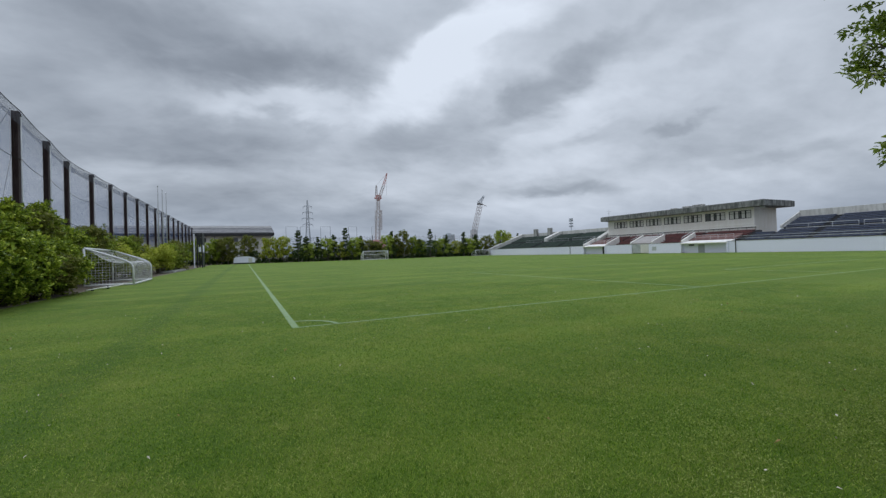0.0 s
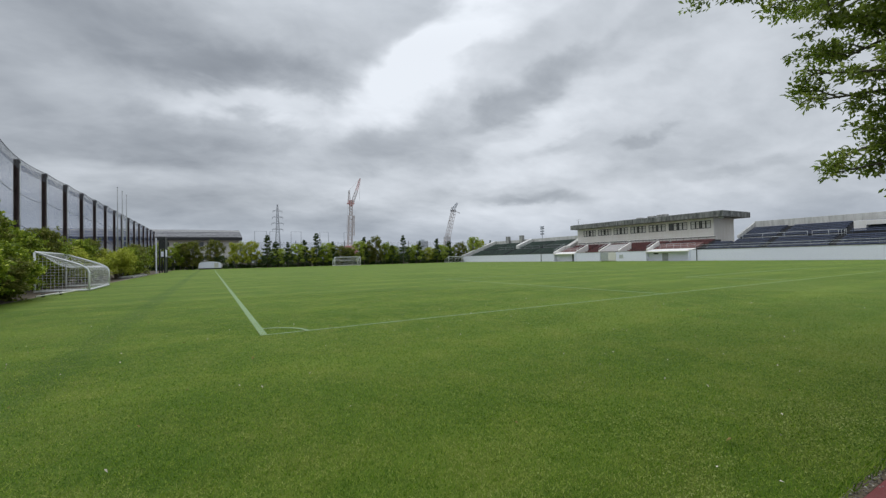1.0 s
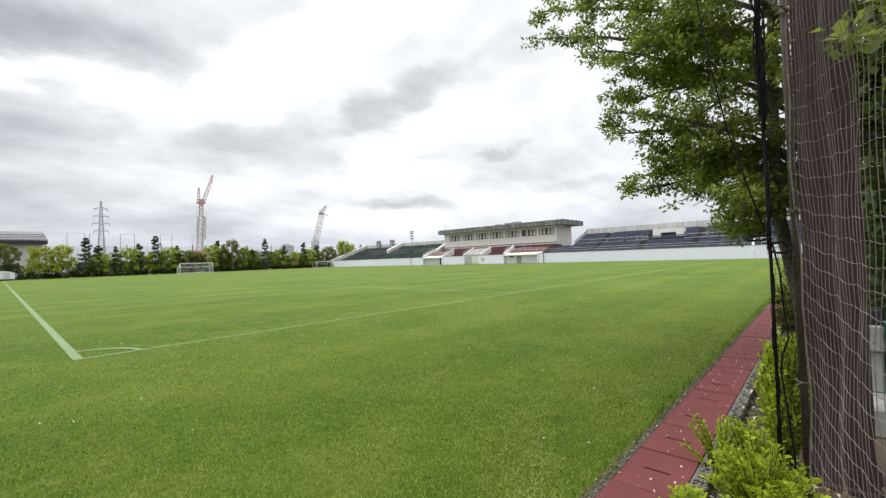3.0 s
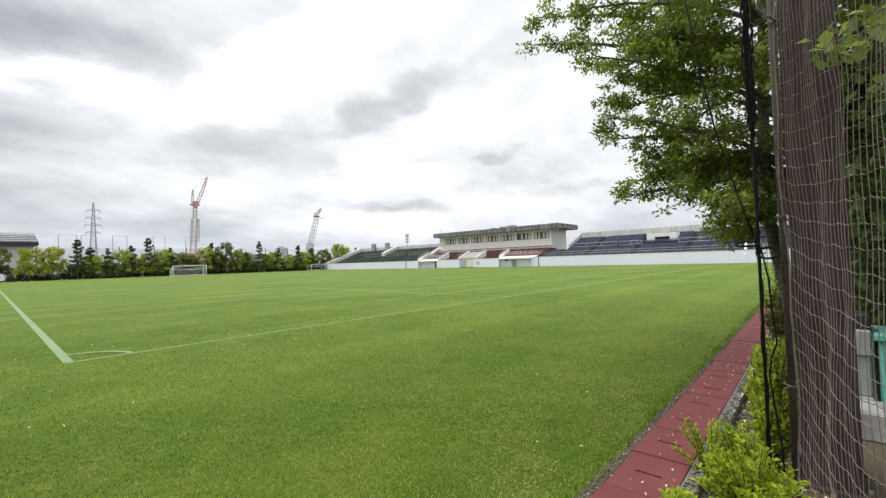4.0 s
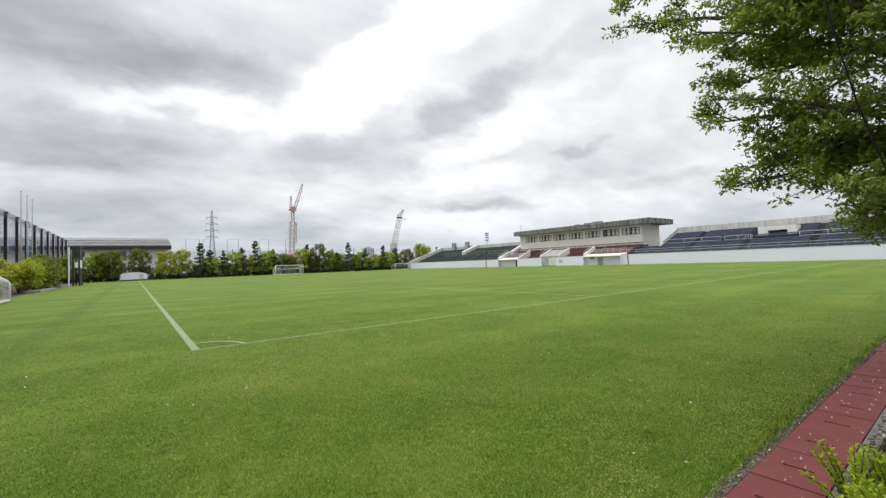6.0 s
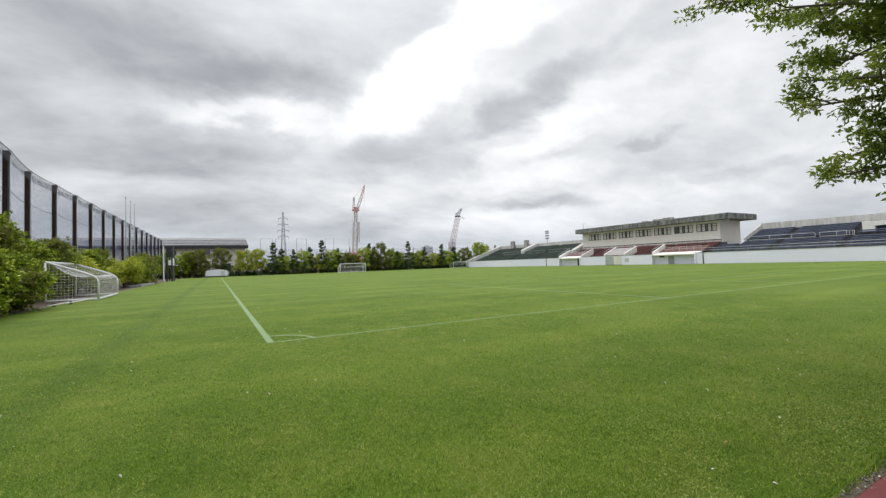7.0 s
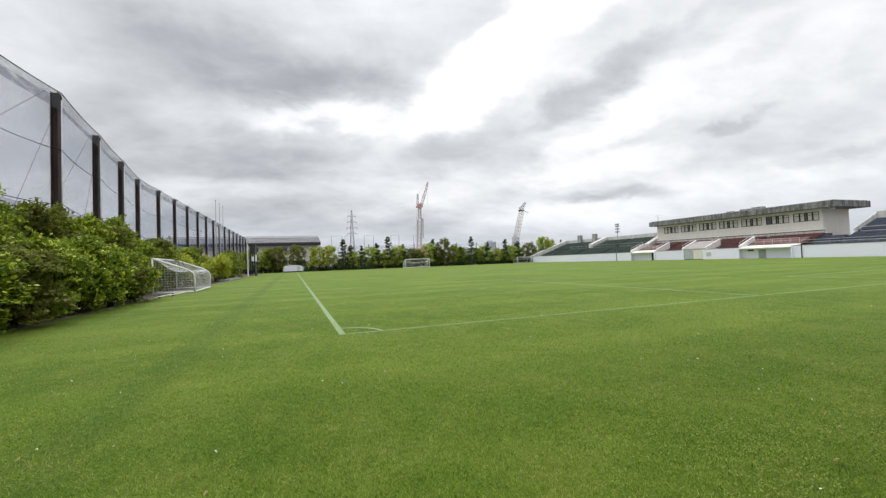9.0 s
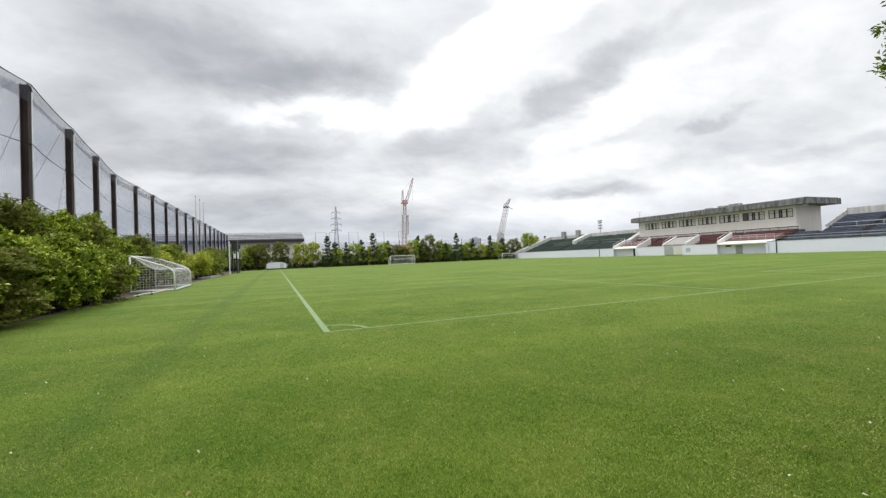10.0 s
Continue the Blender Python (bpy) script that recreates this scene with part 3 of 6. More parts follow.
def pitch_lines():
    """White lines of a pitch 68 by 105 m, lying just above the turf."""
    w, W, L = 0.12, 68.0, 105.0
    runs = [("touch_line", 0.0, w + 0.02, 0, L), ("touch_line", W - w, W, 0, L), ("goal_line", w + 0.02, W - w, 0, w - 0.03), ("goal_line", w + 0.02, W - w, L - w, L),
            ("penalty_area_line", 13.84, 13.84 + w, w - 0.03, 16.5), ("penalty_area_line", 54.16 - w, 54.16, w - 0.03, 16.5),
            ("penalty_area_line", 13.84, 54.16, 16.5, 16.5 + w), ("goal_area_line", 24.84, 24.84 + w, w - 0.03, 5.5),
            ("goal_area_line", 43.16 - w, 43.16, w - 0.03, 5.5), ("goal_area_line", 24.84, 43.16, 5.5, 5.5 + w),
            ("halfway_line", w + 0.02, W - w, L / 2, L / 2 + w)]
    for name, xa, xb, ya, yb in runs:
        bm = bmesh.new()
        n = max(1, int(max(xb - xa, yb - ya) / 1.5))
        for i in range(n):
            f0, f1 = i / n, (i + 1) / n
            q = ((xa, ya + (yb - ya) * f0), (xb, ya + (yb - ya) * f0), (xb, ya + (yb - ya) * f1), (xa, ya + (yb - ya) * f1)) \
                if yb - ya > xb - xa else ((xa + (xb - xa) * f0, ya), (xa + (xb - xa) * f1, ya), (xa + (xb - xa) * f1, yb), (xa + (xb - xa) * f0, yb))
            bm.faces.new([bm.verts.new((x, y, 0.006)) for x, y in q])
        tagged(part(name, bm, M_FADED if "area" in name or "half" in name else M_CHALK), "worn white paint line on the turf", "pitch line", "pitch lines", "structure")
    bm = bmesh.new()
    arc = [(r * math.cos(a), r * math.sin(a)) for r in (0.90, 1.0) for a in (math.pi / 2 * i / 20 for i in range(21))]
    vs = [bm.verts.new((x, y, 0.010)) for x, y in arc]
    for i in range(1, 20):
        bm.faces.new((vs[i], vs[i + 21], vs[i + 22], vs[i + 1]))
    tagged(part("corner_arc", bm, M_CHALK), "worn white quarter circle at the corner of the pitch", "pitch line", "pitch lines", "structure")


pitch_lines()


# ---- the grandstand along the far touchline ----
WX = 76.0
ROW, RISE = 0.80, 0.285


def tier_outline(x0, z0, rows, floor_z=0.0):
    pts = [(x0, floor_z), (x0, z0)]
    x, z = x0, z0
    for _ in range(rows):
        pts += [(x + ROW, z), (x + ROW, z + RISE)]
        x, z = x + ROW, z + RISE
    pts += [(x + 1.2, z), (x + 1.2, floor_z)]
    return pts


def grandstand():
    g = thing("grandstand", (0, 0, 0), "long concrete grandstand with green, red and blue bench rows", "grandstand")
    x0, z0 = WX + 0.9, 1.35
    sections = (("green", 69.2, 112.0, 16, M_GREEN, ((70.2, 80.8), (82.0, 91.8), (93.6, 102.2), (103.2, 111.4))),
                ("red", 33.4, 69.0, 9, M_RED, ((43.3, 49.2), (54.9, 60.8))),
                ("blue", 29.8, 33.2, 7, M_BLUE, ((29.9, 32.8),)),
                ("blue", -24.0, 29.8, 16, M_BLUE, ((24.2, 29.4), (15.6, 23.2), (7.0, 14.6), (-1.8, 6.0), (-12.0, -2.8), (-23.0, -13.0))))
    for colour, y0, y1, rows, mat_, spans in sections:
        part("terrace", prism(bmesh.new(), tier_outline(x0, z0, rows), y0, y1), M_STEP, g, "concrete terrace steps, coloured near black as the shade between bench rows")
        def bench_rows(ya, yb, which):
            me = None
            for r in which:
                if me is None:
                    bm = bmesh.new()
                    box(bm, 0.24, 0.64, 0, yb - ya, 0.27, 0.42, 0.02)
                    for k in range(6):
                        yk = 0.2 + (yb - ya - 0.4) * k / 5
                        box(bm, 0.45, 0.53, yk - 0.03, yk + 0.03, 0.0, 0.27)
                    ob = part("bench", bm, mat_, g, colour + " bench row")
                    me = ob.data
                else:
                    ob = mesh_part("bench", me, None, g, colour + " bench row")
                ob.location = (x0 + ROW * r, ya, z0 + RISE * r)

        for ya, yb in spans:
            bench_rows(ya, yb, [r for r in range(rows) if not (colour == "red" and r > 4) and not (colour != "red" and r == 8)])
        if colour == "red":                       # the upper rows run on above the stairs and shelters
            for ya, yb in ((33.8, 42.2), (42.9, 51.4), (52.1, 60.4), (61.1, 68.4)):
                bench_rows(ya, yb, range(5, rows))
    # front wall, in runs between the openings
    for ya, yb in ((68.3, 112.4), (54.2, 61.7), (42.7, 50.0), (-24.0, 34.4)):
        part("front_wall", box(bmesh.new(), WX, WX + 0.30, ya, yb, 0, 2.0, 0.02), M_WALLW, g, "white painted front wall")
        part("wall_coping", box(bmesh.new(), WX - 0.04, WX + 0.36, ya, yb, 2.0, 2.07, 0.01), M_CONC, g)
    # sunken shelters under sloping white canopies
    for ya, yb in ((61.7, 68.3), (34.4, 42.7)):
        part("shelter_wall", box(bmesh.new(), WX + 0.55, WX + 0.75, ya, yb, 0, 2.1), M_WALLW, g)
        bm = prism(bmesh.new(), [(WX - 0.25, 1.74), (WX - 0.25, 1.90), (WX + 2.2, 2.34), (WX + 2.2, 2.18)], ya - 0.25, yb + 0.25)
        part("canopy", bm, M_BEIGE, g, "pale beige sloping shelter canopy")
        bm = prism(bmesh.new(), [(WX + 2.2, 2.05), (WX + 2.2, 2.40), (WX + 5.0, 3.42), (WX + 5.0, 2.9)], ya - 0.1, yb + 0.1)
        part("canopy_slope", bm, M_PINK, g, "faded red screed slope above the shelter")
        bm = bmesh.new()
        for z in (0.55, 0.95):
            tube(bm, [(WX + 2.3, ya, 2.4 + z), (WX + 2.3, yb, 2.4 + z)], 0.022, sides=6)
        for k in range(7):
            yk = ya + (yb - ya) * k / 6
            tube(bm, [(WX + 2.3, yk, 2.3), (WX + 2.3, yk, 3.36)], 0.018, sides=6)
        part("canopy_railing", bm, M_RAIL, g, "galvanised railing above the shelter")
        for ye in (ya - 0.12, yb + 0.12):
            part("shelter_side", prism(bmesh.new(), [(WX - 0.20, 0), (WX - 0.20, 1.78), (WX + 2.0, 2.16), (WX + 2.0, 0)], ye - 0.11, ye + 0.11), M_WALLW, g)
    part("shelter_door", box(bmesh.new(), WX + 0.49, WX + 0.55, 38.6, 39.8, 0, 1.55, 0.01), M_POLE, g, "grey metal door")
    part("shelter_sign", box(bmesh.new(), WX + 0.50, WX + 0.55, 40.6, 41.6, 1.35, 1.62, 0.01), M_DARK, g, "small dark panel")
    # solid dark panel where the shelter only has a shaded gap
    part("shelter_door", box(bmesh.new(), WX + 0.49, WX + 0.55, 61.9, 62.9, 0, 1.9, 0.01), M_DARK, g, "dark panel standing in for the shaded gap at the shelter end")
    part("notice_panel", box(bmesh.new(), WX - 0.03, WX, 48.2, 49.2, 0.6, 1.4, 0.01), M_RAIL, g, "grey panel on the wall")
    # double gate in the passage
    for k in range(2):
        bm = bmesh.new()
        box(bm, WX + 0.1, WX + 0.16, 50.1 + 2.05 * k, 52.1 + 2.05 * k, 0.08, 1.95, 0.01)
        for j in range(9):
            box(bm, WX + 0.06, WX + 0.1, 50.2 + 2.05 * k + 0.22 * j, 50.26 + 2.05 * k + 0.22 * j, 0.1, 1.93)
        part("gate", bm, M_RAIL if k else M_BEIGE, g, "closed metal gate leaf")
    # pale stair flight that roofs the passage
    bm = prism(bmesh.new(), [(WX + 0.2, 2.0), (WX + 0.2, 2.25), (WX + 4.4, 3.75), (WX + 4.4, 3.2)], 49.7, 54.5)
    part("stair_flight", bm, M_FLIGHT, g, "worn concrete stair flight over the passage")
    # sloping white stair walls over the passage and shelters
    for yw in (42.9, 49.5, 54.7, 61.4, 68.8):
        bm = prism(bmesh.new(), [(WX + 0.3, 1.3), (WX + 0.3, 2.45), (WX + 4.4, 4.05), (WX + 4.4, 2.0)], yw - 0.16, yw + 0.16)
        part("stair_wall", bm, M_BEIGE, g)
        bm = bmesh.new()
        tube(bm, [(WX + 0.3, yw, 2.95), (WX + 4.2, yw, 4.45)], 0.04)
        for j in range(5):
            tube(bm, [(WX + 0.4 + 0.92 * j, yw, 1.9 + 0.35 * j), (WX + 0.4 + 0.92 * j, yw, 2.98 + 0.35 * j)], 0.025)
        part("handrail", bm, M_RAIL, g, "galvanised handrail")
    part("end_wall", prism(bmesh.new(), [(WX, 0), (WX, 2.3), (WX + 14.2, 7.2), (WX + 15.2, 7.2), (WX + 15.2, 0)], 112.0, 113.3), M_PALECONC, g, "pale sloping end wall")
    part("dividing_wall", prism(bmesh.new(), [(WX + 6, 2.6), (WX + 6, 4.0), (WX + 13.2, 7.3), (WX + 14.8, 7.3), (WX + 14.8, 2.6)], 68.7, 70.1), M_PALECONC, g)
    part("dividing_wall", prism(bmesh.new(), [(WX + 8.2, 3.4), (WX + 8.2, 5.0), (WX + 13.6, 7.0), (WX + 14.4, 7.0), (WX + 14.4, 3.4)], 91.9, 93.4), M_PALECONC, g)
    # back parapets
    part("parapet", box(bmesh.new(), WX + 14.6, WX + 15.0, 70.1, 112.0, 0, 7.1, 0.02), M_PALECONC, g, "pale grey concrete back parapet")
    part("parapet", box(bmesh.new(), WX + 14.6, WX + 15.0, -24.0, 29.9, 0, 7.25, 0.02), M_PALECONC, g, "pale concrete back parapet")
    part("parapet_end", prism(bmesh.new(), [(WX + 8.2, 4.0), (WX + 8.2, 4.5), (WX + 14.6, 7.0), (WX + 14.6, 4.0)], 29.82, 30.05), M_PALECONC, g)
    for yc in (104.6, 97.4):
        part("vent_block", box(bmesh.new(), WX + 13.6, WX + 14.6, yc - 0.75, yc + 0.75, 6.0, 8.5, 0.04), M_CONC, g)
    part("stair_head", box(bmesh.new(), WX + 9.2, WX + 11.8, 13.0, 14.4, 3.5, 5.8, 0.03), M_BEIGE, g, "beige stair enclosure")
    part("stair_head", box(bmesh.new(), WX + 9.2, WX + 11.8, 9.2, 10.4, 3.5, 5.8, 0.03), M_BEIGE, g, "beige stair enclosure")
    part("stair_lintel", box(bmesh.new(), WX + 9.2, WX + 11.8, 10.4, 13.0, 5.1, 5.8, 0.03), M_BEIGE, g)
    # rails: along the front, and in frames along the cross walkway
    for ya, yb in ((-1.4, 33.0),):
        bm = bmesh.new()
        for z in (2.45, 2.85):
            tube(bm, [(WX + 0.2, ya, z), (WX + 0.2, yb, z)], 0.026)
        for k in range(20):
            y = ya + (yb - ya) * k / 19
            tube(bm, [(WX + 0.2, y, 2.0), (WX + 0.2, y, 2.87)], 0.009)
        part("front_railing", bm, M_RAIL, g, "galvanised front railing")
    for ya, yb in ((19.6, 29.0), (14.9, 19.0), (15.1, 15.8), (-1.5, 8.6), (70.5, 80.5), (82.2, 91.6), (94.0, 102.0)):
        bm = bmesh.new()
        xr, zr = x0 + ROW * 8.7, z0 + RISE * 8
        for z in (zr + 0.30, zr + 0.95):
            tube(bm, [(xr, ya, z), (xr, yb, z)], 0.04)
        n = max(2, int((yb - ya) / 2.8))
        for k in range(n + 1):
            y = ya + (yb - ya) * k / n
            tube(bm, [(xr, y, zr), (xr, y, zr + 0.97)], 0.03)
        part("walkway_railing", bm, M_RAIL if ya < 60 else M_POLE, g)
    for y in (32.9, 73.2):
        part("downpipe", tube(bmesh.new(), [(WX - 0.06, y, 0), (WX - 0.06, y, 2.6)], 0.07), M_DARK, g, "dark downpipe")
    # step-down at the near end of the wall
    part("ramp_wall", prism(bmesh.new(), [(WX - 0.1, 0), (WX - 0.1, 1.4), (WX + 2.2, 3.1), (WX + 2.2, 0)], -2.0, -1.7), M_WALLW, g)
    bm = bmesh.new()
    for z in (2.5, 2.8, 3.1):
        tube(bm, [(WX + 0.1, -1.8, z), (WX + 0.1, -6.5, z)], 0.03)
    for k in range(5):
        tube(bm, [(WX + 0.1, -1.8 - 1.17 * k, 2.0), (WX + 0.1, -1.8 - 1.17 * k, 3.12)], 0.03)
    part("end_railing", bm, M_RAIL, g)
    return g


grandstand()


def press_box():
    g = thing("press_building", (0, 0, 0), "beige building with strip windows above the grandstand", "building")
    xf, xb, y0, y1 = WX + 8.9, WX + 16.5, 34.4, 68.6
    part("wall", box(bmesh.new(), xf, xb, y0, y1, 0, 6.25), M_BEIGE, g, "beige rendered lower wall")
    part("wall", box(bmesh.new(), xf, xb, y0, y1, 7.80, 8.25), M_BEIGE, g, "beige wall above the windows")
    part("back_wall", box(bmesh.new(), xf + 0.4, xb, y0 + 0.02, y1 - 0.02, 6.25, 7.80), M_BEIGE, g)
    pitch_, wide = 4.62, 3.96
    y_first = 34.9
    for k in range(8):                                      # piers between the windows
        ya = y0 if k == 0 else y_first + pitch_ * (k - 1) + wide
        yb = y1 if k == 7 else y_first + pitch_ * k
        part("pier", box(bmesh.new(), xf, xf + 0.4, ya, yb, 6.25, 7.80), M_BEIGE, g)
    first = None
    for k in range(7):
        ya = y_first + pitch_ * k
        w = new("window")
        w.parent, w.location = g, (xf + 0.10, ya, 6.25)
        bm = bmesh.new()
        for y in (0, wide * 0.25, wide * 0.46, wide * 0.54, wide * 0.75, wide):
            box(bm, -0.06, 0.06, max(0, y - 0.12), min(wide, y + 0.12), 0, 1.55)
        box(bm, -0.07, 0.07, 0, wide, 0, 0.10)
        box(bm, -0.07, 0.07, 0, wide, 1.45, 1.55)
        box(bm, -0.05, 0.05, 0, wide, 0.98, 1.04)
        if first is None:
            fr = part("window_frame", bm, M_DARK, w, "dark metal window frame")
            first = fr.data
        else:
            bm.free()
            mesh_part("window_frame", first, None, w, "dark metal window frame")
        for j, (a, b) in enumerate(((0.02, 0.25), (0.25, 0.46), (0.54, 0.75), (0.75, 0.98))):
            pane = box(bmesh.new(), -0.012, 0.012, wide * a + 0.05, wide * b - 0.05, 0.09, 1.46)
            part("pane", pane, M_GLASS if (k * 5 + j * 3) % 13 == 1 else M_BLIND, w)
        part("mullion_panel", box(bmesh.new(), -0.03, 0.03, wide * 0.46 + 0.07, wide * 0.54 - 0.07, 0.1, 1.45), M_CONC, w)
    # deep flat roof
    bm = bmesh.new()
    box(bm, xf - 1.5, xb + 1.2, 31.9, 69.7, 8.25, 9.35, 0.05)
    box(bm, xf - 1.2, xb + 0.9, 32.2, 69.4, 9.35, 9.45, 0.02)
    part("roof", bm, M_FASCIA, g, "dark stained concrete roof slab")
    for yc, ln, h in ((47.0, 1.6, 0.45), (44.2, 2.2, 0.55), (50.2, 1.2, 0.35)):
        part("roof_unit", box(bmesh.new(), xf + 0.4, xf + 1.5, yc, yc + ln, 9.45, 9.45 + h, 0.05), M_CONC, g)
    part("aerial", tube(tube(tube(bmesh.new(), [(xf, 68.2, 9.4), (xf, 68.2, 11.2)], 0.05), [(xf, 67.5, 10.9), (xf, 68.9, 10.9)], 0.03),
                        [(xf, 67.8, 10.4), (xf, 68.6, 10.4)], 0.03), M_RAIL, g, "rooftop aerial")
    part("string_course", box(bmesh.new(), xf - 0.12, xf, y0, y1, 5.05, 5.2, 0.01), M_BEIGE, g)
    part("terrace_back_wall", box(bmesh.new(), xf - 0.5, xf - 0.12, y0 - 0.6, y1 + 0.4, 0, 4.72, 0.01), M_BEIGE, g)
    # dark rail added to draw the shadow gap below the beige wall
    bm = bmesh.new()
    box(bm, xf - 0.70, xf - 0.62, y0 - 0.6, y1 + 0.4, 4.42, 4.56)
    for k in range(24):
        yk = y0 - 0.5 + (y1 - y0 + 0.8) * k / 23
        box(bm, xf - 0.67, xf - 0.64, yk - 0.02, yk + 0.02, 3.9, 4.42)
    part("back_railing", bm, M_DARK, g, "dark rail standing in for the shadow gap behind the red benches")
    part("floodlight", box(bmesh.new(), xf - 0.4, xf - 0.1, 32.5, 33.3, 7.95, 8.25, 0.03), M_RAIL, g)
    return g


press_box()


def signal_pole():
    g = thing("floodlight_pole", (98, 96, 0), "slim dark floodlight pole behind the stand", "light pole")
    part("pole", tube(bmesh.new(), [(0, 0, 0), (0, 0, 11.5)], 0.16, 0.10), M_PYLON, g)
    for k, z in enumerate((9.0, 9.9, 10.8, 11.4)):
        part("lamp", box(bmesh.new(), -0.3, 0.3, -0.7, 0.7, z - 0.22, z + 0.22, 0.05), M_PYLON, g)
    return g


signal_pole()


# ---- tall net fence along the far side of the hedge ----
def net_sheet(name, a, b, z0, z1, mat_, parent, sag=0.0):
    """A net panel from a to b in plan, its upper edge sagging a little; UV in metres."""
    bm = bmesh.new()
    uv = bm.loops.layers.uv.new("net")
    n = 8
    ax, ay = a
    bx, by = b
    ln = math.hypot(bx - ax, by - ay)
    cols = []
    for i in range(n + 1):
        f = i / n
        drop = sag * 4 * f * (1 - f)
        cols.append([bm.verts.new((ax + (bx - ax) * f, ay + (by - ay) * f, z)) for z in (z0, z1 - drop)])
    for i in range(n):
        f = bm.faces.new((cols[i][0], cols[i + 1][0], cols[i + 1][1], cols[i][1]))
        for lp, (u, v) in zip(f.loops, ((i, 0), (i + 1, 0), (i + 1, 1), (i, 1))):
            lp[uv].uv = (u / n * ln, z0 + (z1 - z0) * v)
    return part(name, bm, mat_, parent)


def h_column(bm, x, y, z0, z1, w=0.38, t_=0.03):
    box(bm, x - w / 2, x - w / 2 + t_, y - w / 2, y + w / 2, z0, z1)
    box(bm, x + w / 2 - t_, x + w / 2, y - w / 2, y + w / 2, z0, z1)
    box(bm, x - w / 2 + t_, x + w / 2 - t_, y - t_ / 2, y + t_ / 2, z0, z1)
    return bm


def tall_fence():
    posts = [(-12.75, 1.9), (-12.68, 9.5)] + [(-12.25 - 1.08 * k, 17.1 + 7.63 * k) for k in range(4)]
    posts += [(-15.5 + 0.055 * k, 40.0 + 6.72 * k) for k in range(1, 15)]
    g = thing("net_fence", (-15.4, 40, 0), "tall ball-stop fence of brown steel columns with netting tinted haze blue", "fence")
    H = 11.0
    loc = [(x + 15.4, y - 40) for x, y in posts]
    for x, y in loc:
        p = part("post", h_column(bmesh.new(), x, y, 0, H, 0.31), M_BROWN, g, "brown steel column")
        bm = tube(bmesh.new(), [(x + 0.25, y, 0.3), (x + 0.25, y, H - 0.35)], 0.03, sides=6)
        part("net_pipe", bm, M_RAIL, p)
        bm = bmesh.new()
        tube(bm, [(x + 0.1, y, H - 0.05), (x + 0.2, y, H - 0.08), (x + 0.25, y, H - 0.35)], 0.04, sides=6)
        part("bracket", bm, M_BROWN, p)
        for z in (8.0, 5.2, 2.6):
            part("bracket", tube(bmesh.new(), [(x + 0.15, y, z), (x + 0.28, y, z)], 0.03, sides=6), M_BROWN, p)
    for (xa, ya), (xb, yb) in zip(loc, loc[1:]):
        a, b = (xa + 0.25, ya), (xb + 0.25, yb)
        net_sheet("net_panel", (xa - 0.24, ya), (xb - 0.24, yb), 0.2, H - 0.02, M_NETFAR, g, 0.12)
        net_sheet("net_band", a, b, H - 0.95, H, M_NETBAND, g, 0.12)
        for name, z, sag, r in (("top_rope", H, 0.12, 0.022), ("cable", 8.0, 0.22, 0.017), ("cable", 5.2, 0.2, 0.017)):
            pts = [(a[0] + (b[0] - a[0]) * f, a[1] + (b[1] - a[1]) * f, z - sag * 4 * f * (1 - f)) for f in (i / 8 for i in range(9))]
            part(name, tube(bmesh.new(), pts, r, sides=5), M_CABLE, g)
    # slack stay wires crossing the near bays
    for i in (1, 2, 3):
        (xa, ya), (xb, yb) = loc[i - 1], loc[i]
        for s, e in (((xb + 0.1, yb, 10.4), (xa * 0.5 + xb * 0.5, ya * 0.5 + yb * 0.5, 3.4)), ((xb + 0.05, yb - 0.8, 10.9), (xa * 0.9 + xb * 0.1, ya * 0.9 + yb * 0.1, 6.2))):
            part("stay_wire", tube(bmesh.new(), [s, e], 0.007, sides=5), M_CABLE, g)
    return g


tall_fence()


